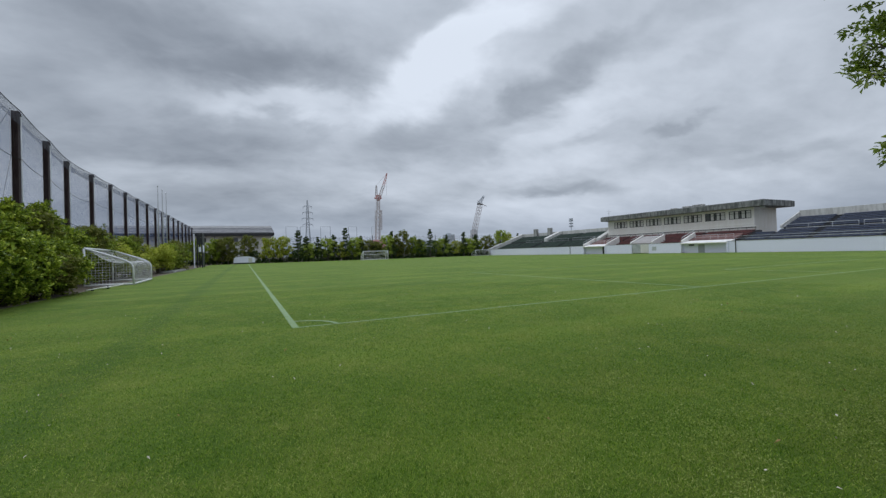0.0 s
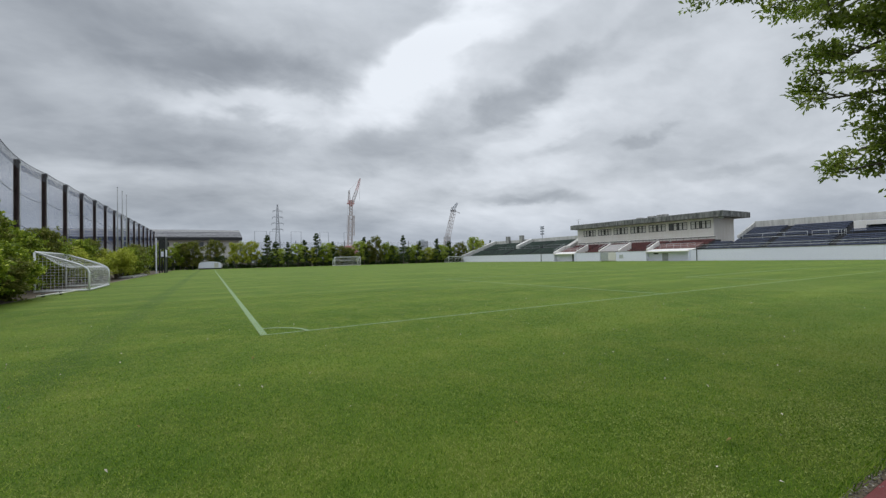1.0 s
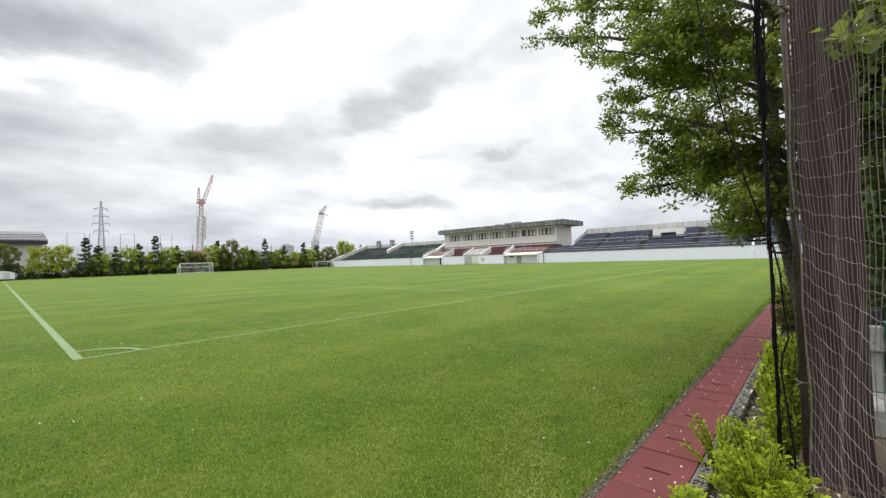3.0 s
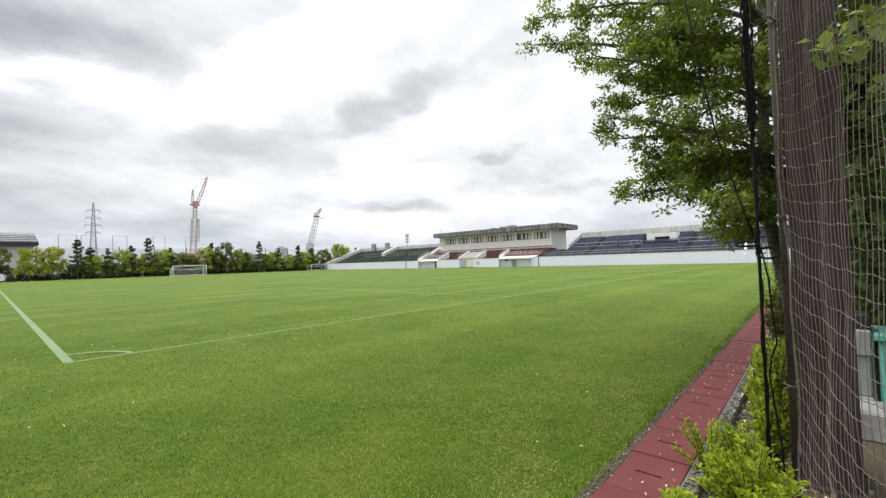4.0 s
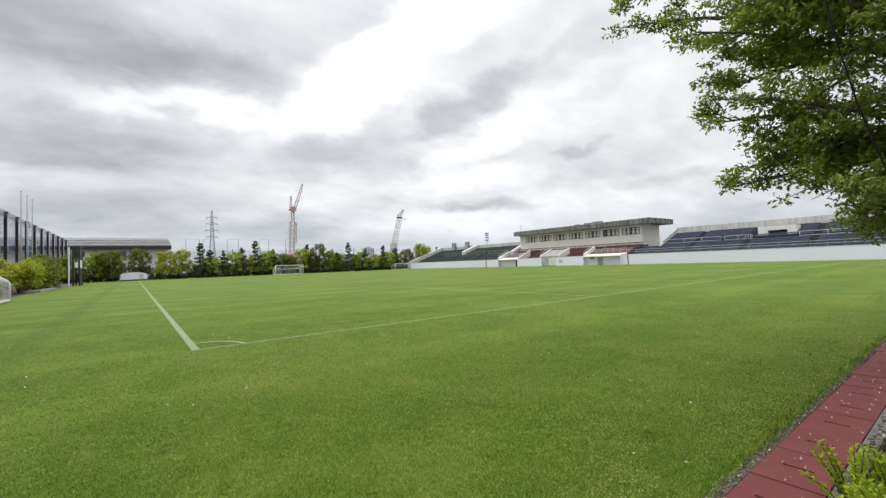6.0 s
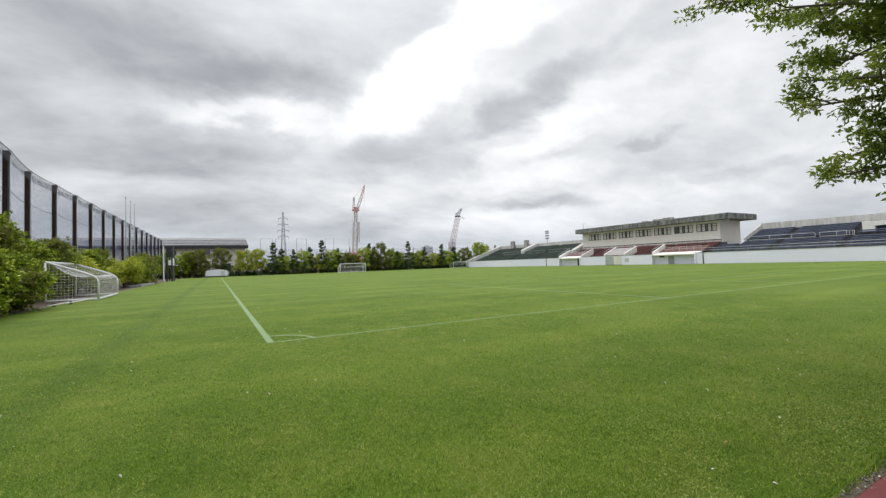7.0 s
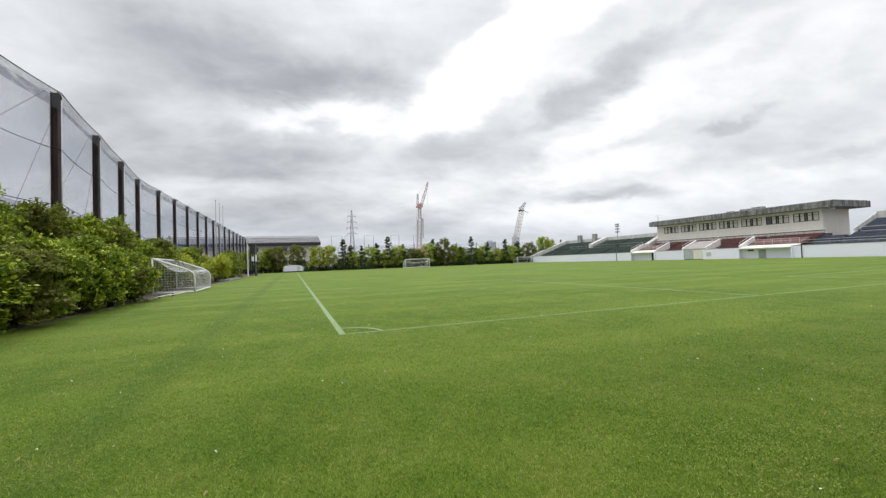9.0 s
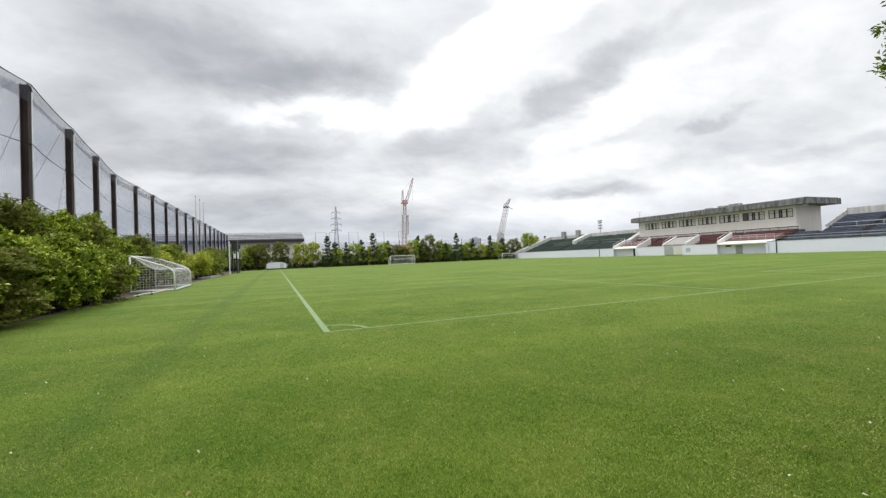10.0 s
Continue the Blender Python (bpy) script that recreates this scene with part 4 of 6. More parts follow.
# ---- goals ----
def goal(at, turn, label, r=0.066):
    """A portable goal facing its own -y: crossbar, posts, curved side frames, ground bars and a net."""
    g = thing("football_goal", at, label, "football goal", "football goals", "", turn)
    w, h, deep, low_h = 3.66, 2.44, 2.50, 0.85
    part("crossbar", tube(bmesh.new(), [(-w, 0, h), (w, 0, h)], r), M_WHITE, g)
    side_pts = {}
    for s in (-1, 1):
        part("post", tube(bmesh.new(), [(s * w, 0, 0), (s * w, 0, h)], r), M_WHITE, g)
        curve = [(s * w, 0, h), (s * w, 0.7, h - 0.27), (s * w, 1.4, h - 0.54)]
        for k in range(7):                                  # the rounded shoulder
            f = k / 6
            p0, p1, p2 = (1.75, h - 0.68), (deep, h - 0.97), (deep, low_h + 0.25)
            curve.append((s * w, *((1 - f) ** 2 * p0[i] + 2 * f * (1 - f) * p1[i] + f * f * p2[i] for i in (0, 1))))
        curve.append((s * w, deep, 0.05))
        side_pts[s] = curve
        part("side_frame", tube(bmesh.new(), curve, r * 0.9), M_WHITE, g)
        part("ground_bar", tube(bmesh.new(), [(s * w, 0, 0.06), (s * w, deep, 0.06)], r), M_WHITE, g)
    part("back_bar", tube(bmesh.new(), [(-w, deep, 0.06), (w, deep, 0.06)], r), M_WHITE, g)
    lines = []
    prof = np.array([p[1:] for p in side_pts[1]])
    dist = np.concatenate([[0], np.cumsum(np.linalg.norm(np.diff(prof, axis=0), axis=1))])
    steps = np.linspace(0, dist[-1], 30)
    ys, zs = np.interp(steps, dist, prof[:, 0]), np.interp(steps, dist, prof[:, 1])
    def sag(x, f):
        return 0.80 * math.sin(math.pi * min(1, f * 1.6)) * (1 - (x / w) ** 4) * max(0, 1 - f)
    for i in range(41):                                     # cords of roof and back, hanging in a belly
        x = -w + 2 * w * i / 40
        lines.append([(x, y, max(0.03, z - sag(x, k / 29))) for k, (y, z) in enumerate(zip(ys, zs))])
    for k in range(1, 29):
        lines.append([(x, ys[k], max(0.03, zs[k] - sag(x, k / 29))) for x in np.linspace(-w, w, 27)])
    for s in (-1, 1):                                       # side nets
        for k in range(1, 14):
            y = deep * k / 14
            top = float(np.interp(y, ys[:26], zs[:26])) if y < deep - 0.02 else 0.6
            lines.append([(s * w, y, 0.05), (s * w, y, top)])
        for k in range(1, 14):
            z = 0.17 * k
            inside = [y for y, zz in zip(ys, zs) if zz >= z]
            lines.append([(s * w, 0, z), (s * w, max(inside) if inside else 0.05, z)])
    mesh_part("net", strands("goal_net", lines, 0.0072), M_GOALNET, g, "sagging white net", "stuff")
    return g


goal((-10.1, 27.6, 0), -88, "white portable football goal beside the hedge, facing away")
goal((33.1, 105.2, 0), 0, "white football goal standing on the far goal line", 0.075)
g = goal((72.6, 111.6, 0), 8, "white portable football goal beside the grandstand end wall", 0.10)
g.scale = (0.80, 0.9, 0.80)
# wheels of the portable goal left lying on the grass edge
for k, (x, y) in enumerate(((-8.3, 19.6), (-8.0, 21.2))):
    g = thing("transport_bar", (x, y, 0.0), "low pale bar with small dark wheels on grass", "goal trolley")
    part("bar", tube(bmesh.new(), [(0, -1.6, 0.10), (0.22, 1.7, 0.10)], 0.035), M_PALE, g)
    part("wheel", tube(bmesh.new(), [(-0.05, -0.6, 0.09), (0.05, -0.6, 0.09)], 0.09, sides=12), M_CABLE, g)


# ---- flagpoles, score tower, paving ----
def flagpole(x, y, h):
    g = thing("flagpole", (x, y, 0), "slim white flagpole with no flag", "flagpole", "three flagpoles")
    part("pole", tube(bmesh.new(), [(0, 0, 0), (0, 0, h)], 0.085, 0.05), M_POLE, g)
    part("base", box(bmesh.new(), -0.3, 0.3, -0.3, 0.3, 0, 0.15, 0.02), M_CONC, g)
    part("finial", tube(bmesh.new(), [(0, 0, h), (0, 0, h + 0.06), (0, 0, h + 0.12)], 0.07, 0.03), M_RAIL, g)


for x, y in ((-11.0, 56.2), (-11.0, 59.5), (-11.0, 62.7)):
    flagpole(x, y, 11.4)


def score_tower():
    g = thing("scoreboard_tower", (-8.45, 78, 0), "dark framed scoreboard tower with a white side panel", "scoreboard")
    part("white_panel", box(bmesh.new(), -0.62, -0.46, -0.5, 0.1, 0, 6.2, 0.03), M_WALLW, g, "white upright panel")
    for dx, dy in ((-0.2, 0.2), (-0.2, 4.6), (0.55, 0.2), (0.55, 4.6)):
        part("leg", box(bmesh.new(), dx, dx + 0.2, dy, dy + 0.2, 0, 6.4, 0.02), M_DARK, g)
    for z in (2.6, 4.3, 6.2):
        bm = bmesh.new()
        box(bm, -0.2, 0.75, 0.22, 0.38, z, z + 0.18)
        box(bm, 0.57, 0.73, 0.4, 4.6, z, z + 0.18)
        part("beam", bm, M_DARK, g)
    for k, (za, zb, m_) in enumerate(((0.1, 2.5, M_DARK), (2.9, 4.2, M_WALLW), (4.5, 6.1, M_DARK))):
        part("board", box(bmesh.new(), 0.60, 0.70, 0.5, 4.5, za, zb, 0.01), m_, g)
    part("board", box(bmesh.new(), 0.0, 0.52, 0.25, 0.35, 4.4, 6.1, 0.01), M_DARK, g, "dark panel")
    part("board", box(bmesh.new(), 0.1, 0.5, 0.21, 0.25, 2.9, 3.8, 0.01), M_WALLW, g, "small white panel")
    return g


score_tower()
g = thing("paving_slab", (-9.7, 58, 0), "low pale concrete plinth at the flagpoles", "plinth")
part("slab", box(bmesh.new(), -0.7, 0.9, -6.5, 6.0, -0.06, 0.16, 0.03), M_CONC, g)
bm = box(bmesh.new(), -8.95, -8.55, -20.0, 80.0, -0.1, -0.01, 0.01)
tagged(part("edging", bm, M_EARTH), "bare earth strip between turf and hedge", "edging", "", "structure")


# ---- shrubs and trees ----
def shrub_variant(name, seed, w, d, h, leaves, size, mat_, clumps=26, stems=7, label="", category="shrub", group="", lump=1.25, round_=1.0, sprays=0):
    """Many stems and a crown of leafy clumps, broken at the outline."""
    rng = np.random.default_rng(seed)
    g = thing(name, (0, 0, 0), label, category, group)
    c = np.zeros((clumps, 3))
    rad = np.zeros((clumps, 3))
    for i in range(clumps):
        a, f = rng.random() * 2 * math.pi, rng.random() ** 0.7
        reach = math.sqrt(rng.random())
        z = h * (0.06 + 0.84 * f)
        belly = math.sqrt(max(0.05, 1 - ((f - 0.40) / 0.66) ** 2)) ** round_
        c[i] = (w / 2 * 0.85 * reach * math.cos(a) * belly, d / 2 * 0.85 * reach * math.sin(a) * belly, z)
        s = h * (0.075 + 0.06 * rng.random()) * lump
        rad[i] = (s * 1.25, s * 1.25, s)
    pts, out = clump_points(rng, leaves, c, rad, 0.45)
    pts = pts + rng.normal(size=pts.shape) * h * 0.012
    if sprays:                                  # leaves strung along short shoots that stand out of the clumps
        per = leaves // sprays
        base, way = pts[:sprays], out[:sprays] * 0.9 + np.array((0, 0, 0.32)) + rng.normal(size=(sprays, 3)) * 0.35
        way /= np.linalg.norm(way, axis=1)[:, None]
        long_ = rng.uniform(0.16, 0.46, sprays)
        long_[rng.random(sprays) < 0.07] *= 1.8
        f = np.tile(np.linspace(0.05, 1.0, per), sprays)
        pts = np.repeat(base, per, axis=0) + np.repeat(way * long_[:, None], per, axis=0) * f[:, None] + rng.normal(size=(sprays * per, 3)) * np.array((0.10, 0.10, 0.032))
        out = np.repeat(way, per, axis=0)
    keep = pts[:, 2] > 0.03
    pts, out = pts[keep], out[keep]
    me = leaf_mesh(name + "_leaves", pts, size * (0.7 + 0.6 * rng.random(len(pts))), rng, 1.1 if sprays else 0.35, 0.36, out * 0.7)
    mesh_part("foliage", me, mat_, g, "", "stuff")
    bm = bmesh.new()
    for i in range(stems):
        e = c[i % clumps]
        tube(bm, [(e[0] * 0.15, e[1] * 0.15, 0), (e[0] * 0.5, e[1] * 0.5, e[2] * 0.55), tuple(e)], 0.035 * h / 3, 0.012, 5)
    part("stem_tuft", bm, M_TWIG, g, "", "stuff")
    return g


def scatter(variants, places):
    used = set()
    for k, (x, y, turn, sx, sz) in enumerate(places):
        v = variants[k % len(variants)]
        m = pose(x, y, -0.03, 0, 0, turn) @ Matrix.Diagonal((sx, sx, sz, 1))
        if v.name in used:
            copy_thing(v, m)
        else:
            used.add(v.name)
            v.matrix_basis = m


rng = random.Random(5)
front = [shrub_variant("hedge_shrub", 10 + k, 3.2, 3.3, 2.9, 17100, 0.140, m_, 100, 8, "dense bright green hedge shrub beside the pitch", "shrub", "hedge along the pitch", 0.66, 0.62, 560)
         for k, m_ in enumerate((M_HEDGE, M_HEDGE, M_OLIVE, M_HEDGE))]
scatter(front, [(-9.15 - 0.04 * k + 0.15 * rng.random(), -6.0 + 2.15 * k + 0.4 * rng.random(), rng.random() * 360, 1.0, 0.80 + 0.26 * rng.random()) for k in range(12)])
back = [shrub_variant("tall_hedge_shrub", 20 + k, 3.4, 3.6, 4.5, 15300, 0.155, m_, 110, 8, "tall leafy hedge shrub below the net fence", "shrub", "hedge along the pitch", 0.66, 0.62, 560)
        for k, m_ in enumerate((M_HEDGE, M_OLIVE, M_HEDGE))]
scatter(back, [(-11.4 - 0.06 * k, -4.0 + 2.5 * k + 0.5 * rng.random(), rng.random() * 360, 1.0, 0.92 + 0.20 * rng.random()) for k in range(12)])
low_row = {}
for k in range(21):                                          # green behind the goal, yellow beside it, duller towards the tower
    y = 26.5 + 2.25 * k
    colour = "yellow" if 34 < y < 38.5 or 44 < y < 57 else ("green", "olive")[k % 2]
    low_row.setdefault(colour, []).append((-11.7 + 0.5 * rng.random() + (0.9 if k > 10 else 0), y, rng.random() * 360, 1.0, 0.86 + 0.30 * rng.random()))
for k, (colour, m_) in enumerate((("yellow", M_YELLOW), ("green", M_HEDGE), ("olive", M_OLIVE))):
    shrub = shrub_variant(colour + "_shrub", 30 + k, 3.0, 3.4, 3.7, 7600, 0.14, m_, 30, 7, colour + " leafy shrub behind the portable goal", "shrub", "shrubs under the net fence", 1.0, 0.8, 420)
    scatter([shrub], low_row[colour])


def broadleaf(seed, h, w, mat_, leaves, label, bare=0.14):
    """A small park tree: tapered trunk, limbs, and a crown of leafy clumps on them."""
    rng_ = np.random.default_rng(seed)
    g = thing("park_tree", (0, 0, 0), label, "tree", "row of trees behind the pitch")
    bm = bmesh.new()
    tube(bm, [(0, 0, 0), (0.05, 0.02, h * 0.3), (-0.03, 0.05, h * 0.6), (0, 0, h * 0.85)], 0.16, 0.04, 7)
    part("trunk", bm, M_BARK, g)
    cs, rs = [], []
    bm = bmesh.new()
    for i in range(34):
        f = bare + (0.98 - bare) * (i + 0.5) / 34
        a = i * 2.4 + rng_.random()
        belly = math.sqrt(max(0.06, 1 - ((f - 0.52) / 0.52) ** 2))
        reach = w / 2 * belly * (0.35 + 0.75 * rng_.random())
        e = (reach * math.cos(a), reach * math.sin(a), h * f)
        tube(bm, [(0, 0, h * max(0.12, f - 0.20)), (e[0] * 0.6, e[1] * 0.6, h * f - 0.15), e], 0.05, 0.015, 5)
        cs.append(e)
        s = h * (0.055 + 0.065 * rng_.random())
        rs.append((s * 1.3, s * 1.3, s))
    part("branchwork", bm, M_BARK, g, "", "stuff")
    pts, out = clump_points(rng_, leaves, np.array(cs), np.array(rs), 0.4)
    me = leaf_mesh("crown_leaves", pts, 0.24 * (0.6 + 0.7 * rng_.random(len(pts))), rng_, 0.3, 0.36, out * 0.6)
    mesh_part("crown", me, mat_, g, "", "stuff")
    return g


def pine(seed, h, w, leaves):
    """A conical pine: whorls of limbs with drooping needle sprays and a bare leader."""
    rng_ = np.random.default_rng(seed)
    g = thing("pine_tree", (0, 0, 0), "dark green conical pine in the row behind the pitch", "tree", "row of trees behind the pitch")
    part("trunk", tube(bmesh.new(), [(0, 0, 0), (0, 0, h * 0.5), (0.05, 0, h)], 0.17, 0.02, 7), M_BARK, g)
    bm = bmesh.new()
    cs, rs = [], []
    whorls = 12
    for k in range(whorls):
        f = 0.10 + 0.88 * k / (whorls - 1) + rng_.uniform(-0.02, 0.02)
        reach = w / 2 * (1 - f) ** 0.7 + 0.15
        for j in range(5):
            a = j * math.pi / 2.5 + k * 0.5 + rng_.random() * 0.6
            rr = reach * (0.45 + 0.85 * rng_.random())
            lift_ = rng_.uniform(-0.15, 0.7)
            e = np.array((rr * math.cos(a), rr * math.sin(a), h * f + lift_ * rr))
            tube(bm, [(0, 0, h * f), tuple(e * (0.6, 0.6, 1)), tuple(e)], 0.03, 0.01, 4)
            for q in (0.45, 0.8, 1.0):
                cs.append((e[0] * q, e[1] * q, h * f + lift_ * rr * q))
                rs.append((0.20 + 0.40 * (1 - f), 0.20 + 0.40 * (1 - f), 0.22 + 0.22 * (1 - f)))
    part("branchwork", bm, M_BARK, g, "", "stuff")
    pts, out = clump_points(rng_, leaves, np.array(cs), np.array(rs), 0.2)
    me = leaf_mesh("pine_needles", pts, 0.27 * (0.6 + 0.7 * rng_.random(len(pts))), rng_, 0.1, 0.16, out * 0.6 + np.array((0, 0, 0.5)))
    mesh_part("crown", me, M_PINE, g, "", "stuff")
    return g


rng = random.Random(11)
ROW_TREES = (
    (broadleaf(44, 6.0, 4.8, M_LEAFY, 5600, "bright lime green park tree in the row behind the pitch", 0.2),
     ((21.5, 6.9), (30.3, 6.5), (40.0, 7.0), (59.5, 5.9), (68.9, 5.8), (82.3, 8.4), (-9.1, 5.6), (16.2, 5.0))),
    (broadleaf(41, 6.4, 4.8, M_YELLOW, 5800, "yellow-green park tree in the row behind the pitch", 0.22),
     ((5.4, 7.5), (9.1, 7.1), (24.8, 5.4), (64.6, 5.2), (86.0, 7.6))),
    (broadleaf(42, 6.0, 4.4, M_HEDGE, 4600, "green park tree in the row behind the pitch", 0.2),
     ((48.6, 7.3), (-12.5, 6.2), (-7.4, 6.4), (57.2, 5.2), (28.6, 4.8), (73.0, 5.4), (51.6, 5.6))),
    (broadleaf(43, 5.6, 4.8, M_OLIVE, 5200, "dull olive park tree in the row behind the pitch"),
     ((-4.7, 7.7), (0.4, 6.5), (45.1, 7.4), (77.1, 5.8), (33.4, 5.0), (-6.0, 5.8), (42.8, 5.2), (36.6, 4.6))))
for tree, spots in ROW_TREES:
    high = max(c.bound_box[6][2] for c in tree.children)
    scatter([tree], [(x, 117.9 if x == 0.4 else 114.9 + 1.2 * rng.random(), rng.random() * 360, 0.94 + 0.16 * rng.random(), top / high) for x, top in spots])
pines = [pine(51, 8.6, 4.2, 6500), pine(52, 7.8, 3.8, 6000), pine(53, 8.2, 4.0, 6000)]
scatter(pines, [(x, 114.5 + 0.8 * rng.random(), rng.random() * 360, 1.0, top / 8.3)
                for x, top in ((13.2, 8.8), (18.6, 7.4), (23.2, 7.8), (26.7, 8.9), (31.4, 8.5), (41.2, 9.3), (54.4, 8.5), (60.6, 8.7), (67.2, 8.9), (15.4, 6.6),
                               (35.4, 6.0), (50.8, 6.6), (71.8, 6.8), (90.0, 9.0))])


def far_hedge():
    """Dark understorey that closes the row of trees at the ground."""
    rng_ = np.random.default_rng(61)
    cs = np.stack([rng_.uniform(-14, 80, 1000), rng_.uniform(115.8, 118.6, 1000), rng_.uniform(0.1, 3.4, 1000)], axis=1)
    rs = np.stack([rng_.uniform(0.6, 1.1, 1000)] * 2 + [rng_.uniform(0.4, 0.8, 1000)], axis=1)
    low_c = np.stack([rng_.uniform(-14, 80, 420), rng_.uniform(115.3, 116.2, 420), rng_.uniform(0.05, 0.8, 420)], axis=1)
    low_r = np.stack([rng_.uniform(0.4, 0.8, 420)] * 2 + [rng_.uniform(0.25, 0.5, 420)], axis=1)
    cs, rs = np.concatenate([cs, low_c]), np.concatenate([rs, low_r])
    pts, out = clump_points(rng_, 62000, cs, rs, 0.3)
    out, pts = out[(pts[:, 2] > 0) & ((pts[:, 0] < -3.6) | (pts[:, 0] > 2.2) | (pts[:, 1] > 116.7))], pts[(pts[:, 2] > 0) & ((pts[:, 0] < -3.6) | (pts[:, 0] > 2.2) | (pts[:, 1] > 116.7))]
    me = leaf_mesh("understorey", pts, 0.30 * (0.6 + 0.7 * rng_.random(len(pts))), rng_, 0.3, 0.36, out * 0.5)
    ob = mesh_part("far_hedge", me, M_PINE, None)
    tagged(ob, "dark green understorey hedge behind the far trees", "hedge", "", "stuff")


far_hedge()


# ---- beyond the pitch ----
def far_fence():
    g = thing("far_fence", (30, 119.5, 0), "dark thin posts of a net fence behind the far trees", "fence")
    n = 14
    for k in range(n):
        part("post", tube(bmesh.new(), [(-38 + 7.4 * k, 0, 0), (-38 + 7.4 * k, 0, 7.7)], 0.10, 0.09, 6), M_DARK, g)
    net_sheet("net_panel", (-38, 0), (-38 + 7.4 * (n - 1), 0), 0.1, 7.3, M_NETTHIN, g)
    return g


far_fence()


def depot():
    """Low wide works building with a ribbed grey roof, seen over the trees."""
    g = thing("works_building", (-12, 150, 0), "pale works building with a long ribbed grey roof", "building")
    x0, x1, y0, y1 = -34.0, 20.0, 0.0, 34.0
    part("wall", box(bmesh.new(), x0, x1, y0, y1, 0, 9.6), M_PALE, g, "pale clad wall")
    bm = prism(bmesh.new(), [(y0 - 1.2, 9.5), (y0 - 1.2, 10.3), ((y0 + y1) / 2, 14.0), (y1 + 1.2, 10.3), (y1 + 1.2, 9.5)], x0 - 1, x1 + 1)
    bmesh.ops.rotate(bm, verts=bm.verts, cent=(0, 0, 0), matrix=Matrix(((0, 1, 0), (1, 0, 0), (0, 0, 1))))
    bmesh.ops.recalc_face_normals(bm, faces=bm.faces)
    part("roof", bm, M_GREYROOF, g, "grey sheet roof")
    for k in range(5):
        yk = y0 - 1.0 + 3.4 * k
        zk = 10.3 + 3.7 * (yk - y0 + 1.2) / ((y1 - y0) / 2 + 1.2)
        part("roof_rib", box(bmesh.new(), x0 - 1, x1 + 1, yk, yk + 0.25, zk - 0.1, zk + 0.22), M_PALE if k == 4 else M_GREYROOF, g)
    # near-black strip in place of the shadow below the eaves
    part("eaves_shadow_board", box(bmesh.new(), x0 - 1, x1 + 1, y0 - 1.32, y0 - 1.2, 9.2, 10.2), M_DARK, g)
    for xk in (5.0, 7.6, 10.4, -2.0, -12.0):
        w = part("window", box(bmesh.new(), xk, xk + 1.8, y0 - 0.06, y0 + 0.02, 7.2, 8.7), M_GLASS, g)
        part("frame", box(bmesh.new(), xk - 0.1, xk + 1.9, y0 - 0.1, y0 - 0.06, 7.9, 8.0), M_DARK, w)
    return g


depot()
g = thing("storage_box", (-0.8, 115.0, 0), "plain white store with an arched roof under tree branches", "storage box")
arch = [(2.6 * math.cos(a), 1.40 + 0.60 * math.sin(a)) for a in (math.pi * k / 12 for k in range(13))]
part("body", prism(bmesh.new(), [(-2.6, 0.3), (2.6, 0.3)] + arch, -1.2, 1.2), M_WALLW, g, "white body with an arched roof")
part("plinth", box(bmesh.new(), -2.5, 2.5, -1.1, 1.1, -0.06, 0.3), M_DARK, g)
part("door", box(bmesh.new(), 1.0, 1.9, -1.24, -1.2, 0.4, 1.65, 0.01), M_PALE, g)


def hall():
    g = thing("sports_hall", (-40, 60, 0), "long grey-roofed hall behind the net fence", "building")
    part("wall", box(bmesh.new(), -26, 0, -75, 60, 0, 10.5), M_PALE, g)
    part("roof", prism(bmesh.new(), [(1.2, 10.4), (1.2, 11.0), (-13, 17.0), (-27.2, 11.0), (-27.2, 10.4)], -76, 61), M_GREYROOF, g, "grey pitched roof")
    for k in range(14):
        part("window", box(bmesh.new(), 0, 0.06, -70 + 9 * k, -64 + 9 * k, 4.0, 6.0), M_GLASS, g)
    return g


hall()


def lattice(bm, a, b, w, panels, r=0.10):
    """A square lattice mast from a to b, w wide, with chords and zig-zag bracing."""
    a, b = Vector(a), Vector(b)
    d = (b - a).normalized()
    s = d.cross(Vector((0, 1, 0))).normalized()
    o = d.cross(s).normalized()
    wa, wb = w if isinstance(w, tuple) else (w, w)
    corner = lambda f, i: a + (b - a) * f + (wa + (wb - wa) * f) / 2 * ((1 if i in (0, 3) else -1) * s + (1 if i < 2 else -1) * o)
    for i in range(4):
        tube(bm, [corner(0, i), corner(1, i)], r, r, 4)
        for k in range(panels):
            tube(bm, [corner(k / panels, i), corner((k + 1) / panels, (i + 1) % 4)], r * 0.6, r * 0.6, 4)
            tube(bm, [corner((k + 1) / panels, i), corner((k + 1) / panels, (i + 1) % 4)], r * 0.55, r * 0.55, 4)
    return bm


